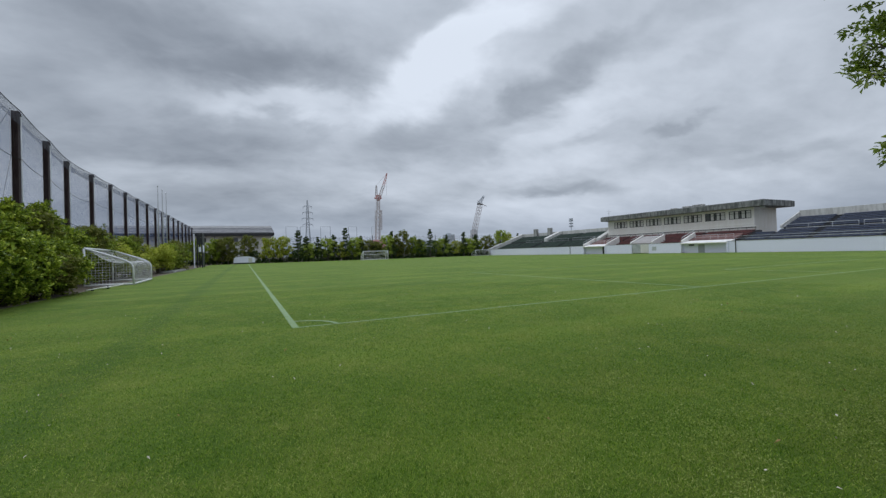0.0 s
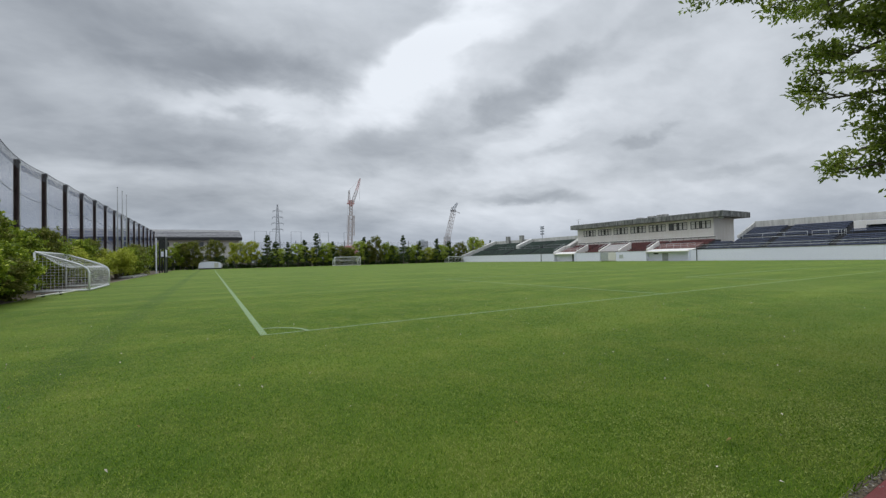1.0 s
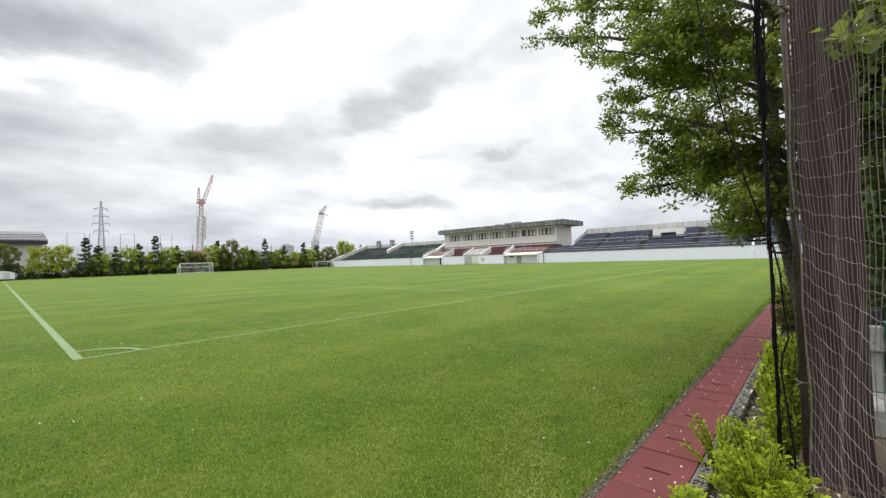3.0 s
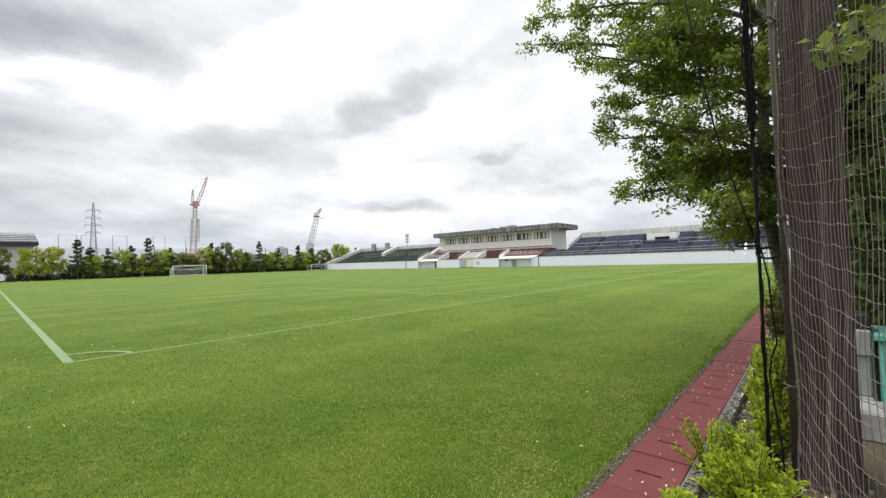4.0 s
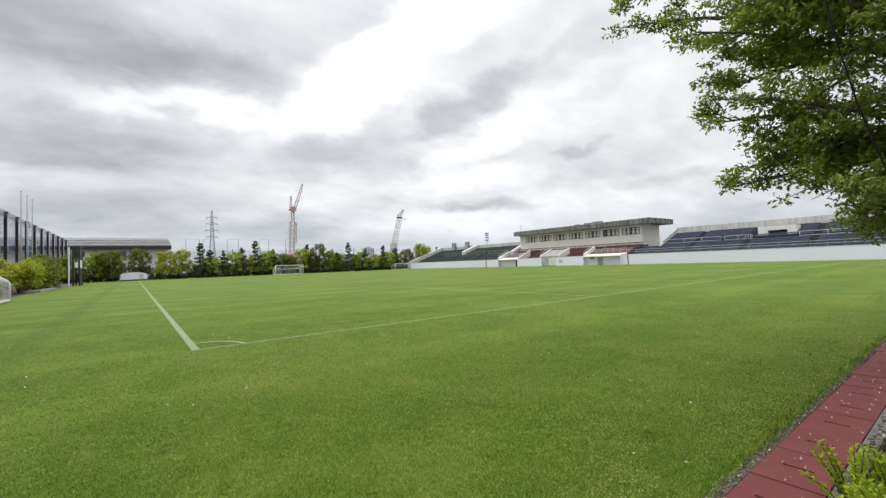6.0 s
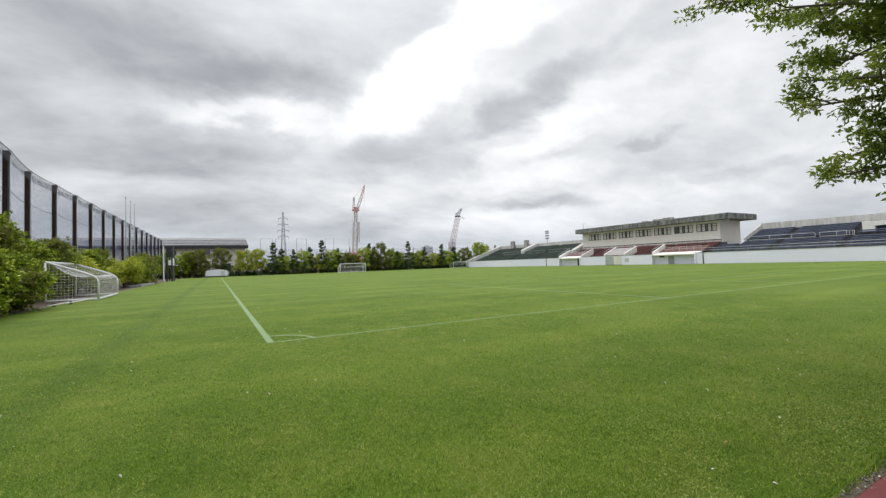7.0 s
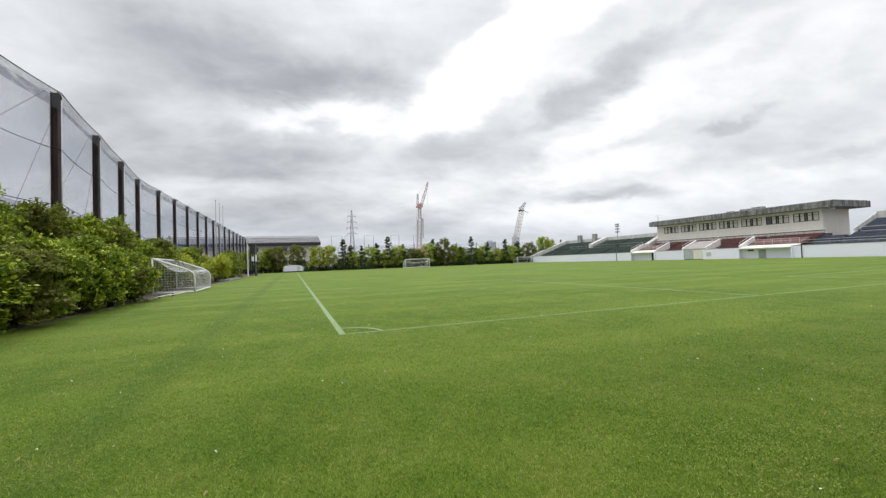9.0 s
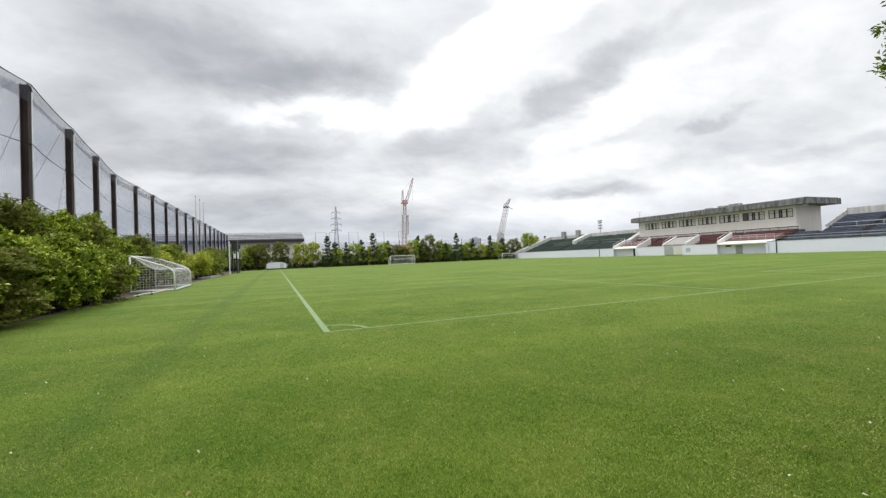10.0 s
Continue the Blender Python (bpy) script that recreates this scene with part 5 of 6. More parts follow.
def crane_a():
    g = thing("tower_crane", (71.2, 230, 0), "red and white lattice crane beyond the trees", "crane")
    part("crawler_base", box(bmesh.new(), -4.0, 4.0, -3, 3, 0, 4.5, 0.3), M_DARK, g)
    part("machine_house", box(bmesh.new(), -3.4, 4.6, -2.5, 2.5, 4.5, 10.0, 0.3), M_CRANERED, g, "red machine house")
    part("lower_mast", lattice(bmesh.new(), (0.2, 0, 9), (1.3, 0, 28), 2.4, 8, 0.20), M_CRANEWHITE, g, "white lattice mast")
    part("side_ladder", lattice(bmesh.new(), (2.6, 0, 16), (2.9, 0, 28), 1.1, 6, 0.10), M_CRANEWHITE, g)
    part("upper_mast", lattice(bmesh.new(), (1.3, 0, 28), (1.5, 0, 37), 1.5, 5, 0.16), M_CRANEWHITE, g)
    bm = bmesh.new()
    box(bm, -0.8, 3.4, -0.8, 0.8, 34.8, 35.7, 0.15)
    box(bm, 0.5, 2.6, -0.65, 0.65, 33.8, 34.75, 0.15)
    box(bm, 0.2, 2.9, -0.7, 0.7, 35.75, 37.2, 0.2)
    part("head_frame", bm, M_CRANERED, g, "red head frame")
    part("back_strut", lattice(bmesh.new(), (0.3, 0, 36), (0.5, 0, 43), (1.2, 0.6), 4, 0.10), M_CRANEWHITE, g)
    part("jib", lattice(bmesh.new(), (2.4, 0, 36), (5.0, 0, 43), (1.5, 1.3), 5, 0.11), M_CRANEWHITE, g, "pale jib foot")
    part("jib_tip", lattice(bmesh.new(), (5.0, 0, 43), (7.3, 0, 50.6), (1.2, 0.6), 5, 0.085), M_CRANERED, g, "red jib tip")
    for a, b in (((0.5, 0, 43), (7.2, 0, 50.4)), ((0.5, 0, 43), (-2.4, 0, 10)), ((7.3, 0, 50.4), (6.6, 0, 37))):
        part("pendant_rope", tube(bmesh.new(), [a, b], 0.06, sides=4), M_CRANEWHITE, g)
    return g


def crane_b():
    g = thing("lattice_boom_crane", (147, 250, 0), "leaning pale lattice crane boom beyond the trees", "crane")
    part("machine_house", box(bmesh.new(), -6, 3, -2.5, 2.5, 0, 5.0, 0.3), M_CRANERED, g)
    part("boom", lattice(bmesh.new(), (0, 0, 4.5), (9.0, 0, 36.2), (3.0, 2.6), 13, 0.17), M_CRANEWHITE, g, "pale lattice boom")
    part("boom_head", lattice(bmesh.new(), (8.0, 0, 36.2), (12.2, 0, 42.0), (2.4, 0.9), 4, 0.15), M_PYLON, g, "dark grey boom head")
    part("head_sheave", box(bmesh.new(), 6.6, 10.8, -0.7, 0.7, 35.6, 36.6, 0.15), M_DARK, g)
    part("fly_strut", tube(bmesh.new(), [(8.6, 0, 36.5), (6.8, 0, 38.8)], 0.22, sides=6), M_CRANEWHITE, g)
    part("tip_arm", tube(bmesh.new(), [(9.2, 0, 36.6), (14.4, 0, 34.6)], 0.2, sides=6), M_CRANEWHITE, g)
    return g


crane_a()
crane_b()


def pylon():
    g = thing("power_pylon", (57.4, 420, 0), "grey lattice power pylon on the horizon", "pylon")
    part("tower", lattice(lattice(bmesh.new(), (0, 0, 0), (0, 0, 30), (6.4, 3.0), 7, 0.20), (0, 0, 30), (0, 0, 57.5), (3.0, 0.8), 10, 0.17), M_PYLON, g)
    for k, z in enumerate((33, 39, 45, 51)):
        for s in (-1, 1):
            wide = (4.8, 5.4, 4.8, 4.2)[k]
            bm = bmesh.new()
            tube(bm, [(0, 0, z), (s * wide, 0, z + 0.3)], 0.2, sides=4)
            tube(bm, [(0, 0, z + 1.8), (s * wide, 0, z + 0.3)], 0.16, sides=4)
            tube(bm, [(s * wide, 0, z + 0.3), (s * wide, 0, z - 1.8)], 0.16, sides=4)
            part("crossarm", bm, M_PYLON, g)
    return g


pylon()


def ball_cage(x, y, w, h):
    g = thing("net_cage_frame", (x, y, 0), "thin dark pole frame of a distant net cage", "net frame", "distant net cages")
    for s in (-1, 1):
        part("pole", tube(bmesh.new(), [(s * w / 2, 0, 0), (s * w / 2, 0, h)], 0.13, 0.11, 5), M_PYLON, g)
    part("top_bar", tube(bmesh.new(), [(-w / 2, 0, h), (w / 2, 0, h)], 0.06, sides=4), M_PYLON, g)


for x, w in ((21.5, 5.5), (28, 4.5), (38.5, 5.0), (53.0, 4.6), (66.0, 4.4)):
    ball_cage(x, 215, w, 17.0)


def tower_block(x, y, w, h):
    g = thing("tower_block", (x, y, 0), "hazy pale tower block on the horizon", "building")
    part("wall", box(bmesh.new(), -w / 2, w / 2, -8, 8, 0, h), M_HAZE, g)
    part("roof", box(bmesh.new(), -w / 4, w / 4, -4, 4, h, h + 3), M_HAZE, g)
    for k in range(int(h / 6)):
        part("window", box(bmesh.new(), -w * 0.42, w * 0.42, -8.1, -8.0, 3 + 6 * k, 5 + 6 * k), M_HAZEDARK, g)


for x, y, w, h in ((385, 760, 18, 38), (470, 800, 10, 50), (560, 820, 30, 30), (330, 780, 40, 26), (250, 800, 60, 22)):
    tower_block(x, y, w, h)


# ---- the near corner: drain, tree, net and column ----
def drain():
    g = thing("drain_cover_row", (0, -8.603, 0), "row of red rubber drain covers along the turf", "drain cover")
    for ya, yb in ((0.204, 0.285), (-0.30, -0.204)):
        part("kerb", box(bmesh.new(), -4, 60, ya, yb, -0.1, 0.004, 0.004), M_KERB if ya < 0 else M_SOIL, g, "drain edge")
    part("channel", box(bmesh.new(), -4, 60, -0.204, 0.204, -0.2, -0.035), M_SLOT, g)
    bm = bmesh.new()
    lx, wy, th = 0.598, 0.398, 0.036
    cells_x = (-lx / 2, -0.012, 0.012, lx / 2)
    cells_y = (-wy / 2, -0.085, 0.085, wy / 2)
    for i in range(3):
        for j in range(3):
            if i == 1 and j == 1:
                continue                       # drain slot through the cover
            box(bm, cells_x[i], cells_x[i + 1], cells_y[j], cells_y[j + 1], -th, 0)
    bmesh.ops.remove_doubles(bm, verts=bm.verts, dist=0.0005)
    me = None
    r_ = random.Random(3)
    for k in range(96):
        if me is None:
            ob = part("cover_tile", bm, M_RUBBER, g)
            me = ob.data
        else:
            ob = mesh_part("cover_tile", me, None, g)
        ob.location = (-3.20 + 0.604 * k, r_.uniform(-0.003, 0.003), 0.006 + r_.uniform(-0.003, 0.004))
        ob.rotation_euler = (r_.uniform(-0.004, 0.004), r_.uniform(-0.004, 0.004), r_.uniform(-0.006, 0.006))
    return g


drain()


def flat_bits(name, pts, size, mat_, seed, label):
    rng_ = np.random.default_rng(seed)
    me = leaf_mesh(name, np.array(pts), size * (0.6 + 0.8 * rng_.random(len(pts))), rng_, 6.0, 0.34)
    ob = mesh_part(name, me, mat_, None)
    return tagged(ob, label, "fallen leaves", "", "stuff")


def litter():
    rng_ = np.random.default_rng(71)
    n = 260
    p = np.stack([rng_.uniform(0.5, 16, n), rng_.normal(-8.60, 0.15, n).clip(-9.05, -8.3), np.full(n, 0.022)], axis=1)
    flat_bits("fallen_petals", p, 0.021, M_PETAL, 72, "small pale fallen petals on the drain covers")
    n = 330
    r_, a = np.sqrt(rng_.random(n)) * 14 + 1.5, rng_.uniform(-0.5, 1.6, n)
    p = np.stack([-0.9 + r_ * np.sin(a), -9.4 + r_ * np.cos(a), np.full(n, 0.034)], axis=1)
    p = p[(p[:, 1] > -8.2) & (p[:, 0] > -7.8)]
    cut = int(len(p) * 0.72)
    flat_bits("grass_petals", p[:cut], 0.030, M_PETAL, 73, "pale petals scattered on the turf")
    flat_bits("dead_leaves", p[cut:], 0.042, M_DEADLEAF, 74, "brown dead leaves scattered on the turf")
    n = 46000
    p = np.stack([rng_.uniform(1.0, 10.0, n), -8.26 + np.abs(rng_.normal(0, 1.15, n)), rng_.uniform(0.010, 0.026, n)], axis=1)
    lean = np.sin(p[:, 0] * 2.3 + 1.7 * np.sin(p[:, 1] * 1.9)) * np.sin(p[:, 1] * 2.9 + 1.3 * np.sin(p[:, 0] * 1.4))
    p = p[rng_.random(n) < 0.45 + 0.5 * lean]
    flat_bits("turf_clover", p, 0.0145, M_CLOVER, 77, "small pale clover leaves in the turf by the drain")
    n = 2200
    p = np.stack([rng_.uniform(0.5, 14, n), rng_.uniform(-9.6, -8.9, n), np.full(n, -0.035)], axis=1)
    p[:, 2] = np.where(p[:, 1] > -8.915, 0.012, -0.045)
    flat_bits("leaf_litter", p, 0.040, M_DEADLEAF, 75, "dry leaf litter beside the drain")
    p2 = p[:1300] + np.array((0.13, 0.05, 0.006))
    p2[:, 1] = np.minimum(p2[:, 1], -8.9)
    p2[:, 2] = np.where(p2[:, 1] > -8.915, 0.016, -0.04)
    flat_bits("pale_litter", p2, 0.032, M_PETAL, 76, "pale dry litter beside the drain")


litter()


def gravel():
    """Loose small stones and crumbs of earth along both edges of the drain."""
    m, t, b = material("loose_gravel")
    geo = t.nodes.new("ShaderNodeNewGeometry")
    r = ramp_node(t, geo.outputs["Random Per Island"], [(0.0, (0.05, 0.042, 0.033)), (0.55, (0.13, 0.115, 0.095)), (0.85, (0.24, 0.225, 0.20)), (1.0, (0.45, 0.43, 0.39))])
    link(t, r.outputs[0], b.inputs["Base Color"])
    b.inputs["Roughness"].default_value = 0.95
    rng_ = np.random.default_rng(78)
    near, edge = 5200, 2600
    x = np.concatenate([0.4 + 11 * rng_.random(near) ** 1.4, 0.2 + 12 * rng_.random(edge) ** 1.3])
    y = np.concatenate([-8.83 - np.abs(rng_.normal(0, 0.20, near)), -8.362 + rng_.normal(0, 0.025, edge)])
    z = np.where(y > -8.915, 0.004, -0.055)
    s = rng_.uniform(0.004, 0.017, near + edge) * np.where(y > -8.6, 0.7, 1.0)
    corners = np.array([(1, 0, 0), (-1, 0, 0), (0, 1, 0), (0, -1, 0), (0, 0, 1), (0, 0, -1)], dtype=float)
    v = corners[None] * s[:, None, None] * rng_.uniform(0.6, 1.3, (near + edge, 6, 1))
    a = rng_.uniform(0, 6.28, near + edge)[:, None]
    v = np.stack([v[..., 0] * np.cos(a) - v[..., 1] * np.sin(a), v[..., 0] * np.sin(a) + v[..., 1] * np.cos(a), v[..., 2] * 0.7], axis=2)
    v = v + np.stack([x, y, z + s * 0.3], axis=1)[:, None]
    tri = np.array([(0, 2, 4), (2, 1, 4), (1, 3, 4), (3, 0, 4), (2, 0, 5), (1, 2, 5), (3, 1, 5), (0, 3, 5)])
    faces = (np.arange(near + edge)[:, None, None] * 6 + tri[None]).reshape(-1, 3)
    ob = mesh_part("loose_gravel", arrays_mesh("loose_gravel", v.reshape(-1, 3), faces), m, None)
    tagged(ob, "loose gravel and earth crumbs beside the drain covers", "gravel", "", "stuff")


gravel()


def turf_blades():
    """Single blades where the turf lies nearest; the material takes over further out."""
    rng_ = np.random.default_rng(81)
    n = 820000
    r_ = 1.2 + 19 * rng_.random(n) ** 1.55
    a = rng_.uniform(-0.62, 1.62, n)
    x, y = -0.9 + r_ * np.sin(a), -9.45 + r_ * np.cos(a)
    keep = (y > -8.30) & (x > -8.0)
    x, y, r_ = x[keep], y[keep], r_[keep]
    n = len(x)
    h = rng_.uniform(0.010, 0.027, n) * np.clip(1.2 - r_ / 20, 0.4, 1)
    turn = rng_.uniform(0, 2 * math.pi, n)
    w = rng_.uniform(0.0014, 0.0030, n) * (0.8 + r_ / 8)
    lean = rng_.normal(size=(n, 2)) * h[:, None] * 0.75
    base = np.stack([x, y, np.full(n, -0.002)], axis=1)
    sx = np.stack([np.cos(turn) * w, np.sin(turn) * w, np.zeros(n)], axis=1)
    tip = base + np.concatenate([lean, h[:, None]], axis=1)
    verts = np.stack([base - sx, base + sx, tip], axis=1).reshape(-1, 3)
    me = arrays_mesh("turf_blades", verts, np.arange(3 * n).reshape(-1, 3))
    # ragged longer grass along the drain edge
    ob = mesh_part("grass_blades", me, M_BLADE, None)
    tagged(ob, "short mown grass blades of the pitch", "grass", "", "stuff")
    m = 9000
    x = rng_.uniform(0.0, 26, m)
    y = -8.32 + np.abs(rng_.normal(0, 0.05, m)) - 0.03
    h = rng_.uniform(0.03, 0.075, m)
    base = np.stack([x, y, np.full(m, -0.01)], axis=1)
    sx = np.stack([rng_.normal(0, 0.003, m), rng_.normal(0, 0.003, m), np.zeros(m)], axis=1)
    tip = base + np.stack([rng_.normal(0, 0.02, m), rng_.normal(-0.025, 0.02, m), h], axis=1)
    me = arrays_mesh("edge_grass", np.stack([base - sx, base + sx, tip], axis=1).reshape(-1, 3), np.arange(3 * m).reshape(-1, 3))
    ob = mesh_part("edge_grass", me, M_BLADE, None)
    tagged(ob, "ragged longer grass along the drain kerb", "grass", "", "stuff")


turf_blades()


def corner_tree():
    """The broad tree that overhangs the drain: trunk, limbs that divide twice, twigs with whorls of leaves."""
    rng_ = np.random.default_rng(94)
    bx, by = 6.9, -9.28
    g = thing("corner_tree", (bx, by, -0.06), "broad leafy tree overhanging the corner of the pitch", "tree")
    top = Vector((0.1, 0.1, 7.2))
    bm = tube(bmesh.new(), [(0, -0.04, 0), (0.03, 0.03, 0.9), (-0.04, 0.20, 2.0), (0.0, 0.23, 3.2), (0.05, 0.16, 5.2), top], 0.10, 0.055, 12)
    part("trunk", bm, M_BARK, g, "grey-brown bark")
    tips = []
    toward = math.atan2(0.88, -0.50)                         # the open side, over the turf
    n_limb = 34
    fixed = [(4.1, (-1.55, 2.95, 5.2)), (4.4, (-1.5, 3.15, 5.75)), (2.35, (-1.35, 0.55, 1.92)), (2.25, (-0.9, 0.5, 1.80)), (2.45, (-1.6, 0.45, 2.12)), (2.2, (-0.5, 0.6, 1.85)), (2.35, (-1.3, 1.85, 2.5)), (2.5, (-1.25, 1.6, 2.75)), (2.9, (-1.5, 1.95, 3.7)), (2.7, (-1.35, 1.9, 3.4)), (3.7, (-1.5, 2.1, 4.7))]
    for i in range(n_limb + len(fixed)):
        f = min(1.0, i / (n_limb - 1))
        z0_ = 2.15 + 4.15 * f
        a = toward + rng_.normal(0, 0.75) if i % 4 else rng_.uniform(0, 2 * math.pi)
        reach = (1.15 + 2.0 * min(1.0, f / 0.75)) * (0.42 + 0.58 * max(0.0, math.cos(a - toward))) * rng_.uniform(0.8, 1.08) * (0.86 if 0.3 < f < 0.6 else 1.0)
        rise = rng_.uniform(-0.12, 0.62) * reach + 0.2 * f
        s = Vector((0, 0, z0_))
        e = s + Vector((reach * math.cos(a), reach * math.sin(a), rise))
        if i >= n_limb:                                      # the low and the far-reaching branches over the turf
            s, e = Vector((0, 0, fixed[i - n_limb][0])), Vector(fixed[i - n_limb][1])
            a = math.atan2(e.y, e.x)
        mid = s.lerp(e, 0.5) + Vector((rng_.normal(0, 0.15), rng_.normal(0, 0.15), rng_.uniform(0.05, 0.35)))
        bm = tube(bmesh.new(), [s, s.lerp(mid, 0.5) + Vector((0, 0, 0.06)), mid, mid.lerp(e, 0.5) + Vector((0, 0, 0.05)), e], 0.042, 0.010, 6)
        for k in range(13):
            q = 0.22 + 0.78 * k / 12
            p = s.lerp(mid, q * 2) if q < 0.5 else mid.lerp(e, q * 2 - 1)
            b = a + rng_.normal(0, 1.0)
            ln = rng_.uniform(0.30, 0.85) * (1.15 - 0.35 * q) * (0.6 if i >= n_limb else 1.0)
            t_ = p + Vector((ln * math.cos(b), ln * math.sin(b), rng_.uniform(-0.55, 0.75) * ln))
            tube(bm, [p, p.lerp(t_, 0.5) + Vector((0, 0, 0.03)), t_], 0.012, 0.004, 4)
            for u in (0.45, 0.75, 1.0):
                tips.append(p.lerp(t_, u))
        part("limb", bm, M_BARK, g)
    tips = np.array([tuple(v) for v in tips])
    tips = tips[tips[:, 2] > np.where(tips[:, 1] < 0.85, 1.62, np.where(tips[:, 1] < 1.45, 2.40, 2.05))]
    tips = tips[rng_.random(len(tips)) < np.where(np.hypot(tips[:, 0], tips[:, 1]) < 1.3, 0.85, 0.82)]
    per = 40
    c = np.repeat(tips, per, axis=0)
    d = rng_.normal(size=c.shape)
    d /= np.linalg.norm(d, axis=1)[:, None]
    d[:, 2] *= 0.72
    c = c + d * (0.03 + 0.15 * rng_.random(len(c)) ** 0.7)[:, None]
    me = leaf_mesh("corner_tree_leaves", c, 0.084 * (0.65 + 0.6 * rng_.random(len(c))), rng_, 0.45, 0.205, d * 1.3)
    mesh_part("crown", me, M_OAK, g, "", "stuff")
    return g


corner_tree()


def low_shrub(name, x, y, w, h, leaves, seed, mat_, label, size=0.045):
    g = shrub_variant(name, seed, w, w, h, leaves, size, mat_, 24, 9, label, "shrub", "low shrubs beside the drain")
    g.location = (x, y, -0.06)
    return g


def shoot_shrub(x, y, w, h, shoots, seed, mat_, label, size=0.05):
    """A loose young shrub of arching shoots, each with paired narrow leaves and a tuft at its end."""
    rng_ = np.random.default_rng(seed)
    g = thing("young_shrub", (x, y, -0.06), label, "shrub", "low shrubs beside the drain")
    bm = bmesh.new()
    cs, ds = [], []
    for _ in range(shoots):
        a, q = rng_.uniform(0, 2 * math.pi), rng_.random() ** 0.6
        hh = h * rng_.uniform(0.55, 1.08) * (1 - 0.45 * q * q)
        e = np.array((w / 2 * q * math.cos(a) * 1.1, w / 2 * q * math.sin(a) * 1.1, hh))
        s0 = np.array((e[0] * 0.25, e[1] * 0.25, 0.0))
        m0 = np.array((e[0] * 0.55, e[1] * 0.55, hh * 0.6))
        tube(bm, [tuple(s0), tuple(m0), tuple(e)], 0.005, 0.002, 4)
        way = e - m0
        way /= np.linalg.norm(way)
        for k in range(15):
            f = 0.25 + 0.75 * k / 14
            p = (1 - f) ** 2 * s0 + 2 * f * (1 - f) * m0 + f * f * e
            for sgn in (1, -1):
                b = k * 1.9 + (0 if sgn > 0 else math.pi) + rng_.normal(0, 0.3)
                out = np.array((math.cos(b), math.sin(b), 0.35)) + way * 0.7
                out /= np.linalg.norm(out)
                cs.append(p + out * size * 0.55)
                ds.append(out * 2.6)
    part("stem_tuft", bm, M_TWIG, g, "", "stuff")
    cs, ds = np.array(cs), np.array(ds)
    me = leaf_mesh("young_leaves", cs, size * (0.6 + 0.7 * rng_.random(len(cs))), rng_, 0.5, 0.25, ds)
    mesh_part("foliage", me, mat_, g, "", "stuff")
    return g


shoot_shrub(2.16, -9.20, 0.54, 0.42, 100, 101, M_LIME, "bright lime green young shrub beside the drain", 0.038)
shoot_shrub(1.70, -8.97, 0.44, 0.26, 46, 102, M_LIME, "small lime green shrub beside the drain", 0.040)
shoot_shrub(2.60, -9.10, 0.40, 0.42, 42, 107, M_LIME, "straggling lime green shrub beside the drain", 0.038)
shoot_shrub(2.60, -8.93, 0.54, 0.40, 26, 108, M_LIME, "straggling lime green shrub beside the drain", 0.038)
shoot_shrub(2.98, -9.26, 0.30, 0.95, 110, 103, M_LIME, "lime green shrub growing by the net post", 0.050)
shoot_shrub(4.5, -9.34, 0.45, 0.55, 50, 104, M_HEDGE, "green low shrub under the tree", 0.05)
shoot_shrub(5.7, -9.18, 0.60, 0.50, 60, 105, M_LIME, "lime green low shrub under the tree", 0.05)
for k in range(7):
    low_shrub("drain_shrub", 7.6 + 1.7 * k, -9.45, 1.5, 0.9 + 0.2 * (k % 3), 3200, 110 + k, M_HEDGE if k % 2 else M_OLIVE, "green low shrub in the strip beside the drain", 0.07)
for k in range(6):
    g = shrub_variant("screen_shrub", 120 + k, 2.6, 2.6, 6.0 + 0.5 * (k % 2), 7000, 0.145, M_PINE, 30, 7, "dark evergreen shrub behind the near net", "shrub", "screen planting behind the net")
    g.location = (4.9 + 1.9 * k, -11.9 - 0.3 * (k % 2), -0.06)
for k in range(3):
    g = shrub_variant("screen_shrub", 126 + k, 2.0, 2.0, 5.8, 8000, 0.14, M_PINE, 30, 7, "dark evergreen shrub behind the near net", "shrub", "screen planting behind the net")
    g.location = (5.6 + 1.6 * k, -10.85 - 0.1 * k, -0.06)
for k in range(3):
    g = shrub_variant("strip_shrub", 130 + k, 2.2, 1.2, 2.4, 6000, 0.09, M_OAK, 26, 7, "dark green shrub in the planted strip", "shrub", "screen planting behind the net")
    g.location = (10.5 + 2.6 * k, -10.3, -0.06)


def steel_column():
    g = thing("net_column", (3.00, -9.565, -0.06), "brown painted steel column holding the near net", "column")
    bm = h_column(bmesh.new(), 0, 0, 0, 11.0, 0.30, 0.02)
    part("shaft", bm, M_BROWN, g)
    part("base_plate", box(bmesh.new(), -0.2, 0.2, -0.2, 0.2, 0, 0.03, 0.005), M_BROWN, g)
    for dx in (-0.175, 0.175):
        for dy in (-0.175, 0.175):
            part("bolt", tube(bmesh.new(), [(dx, dy, 0.03), (dx, dy, 0.09)], 0.014, sides=6), M_PIPE, g)
    return g


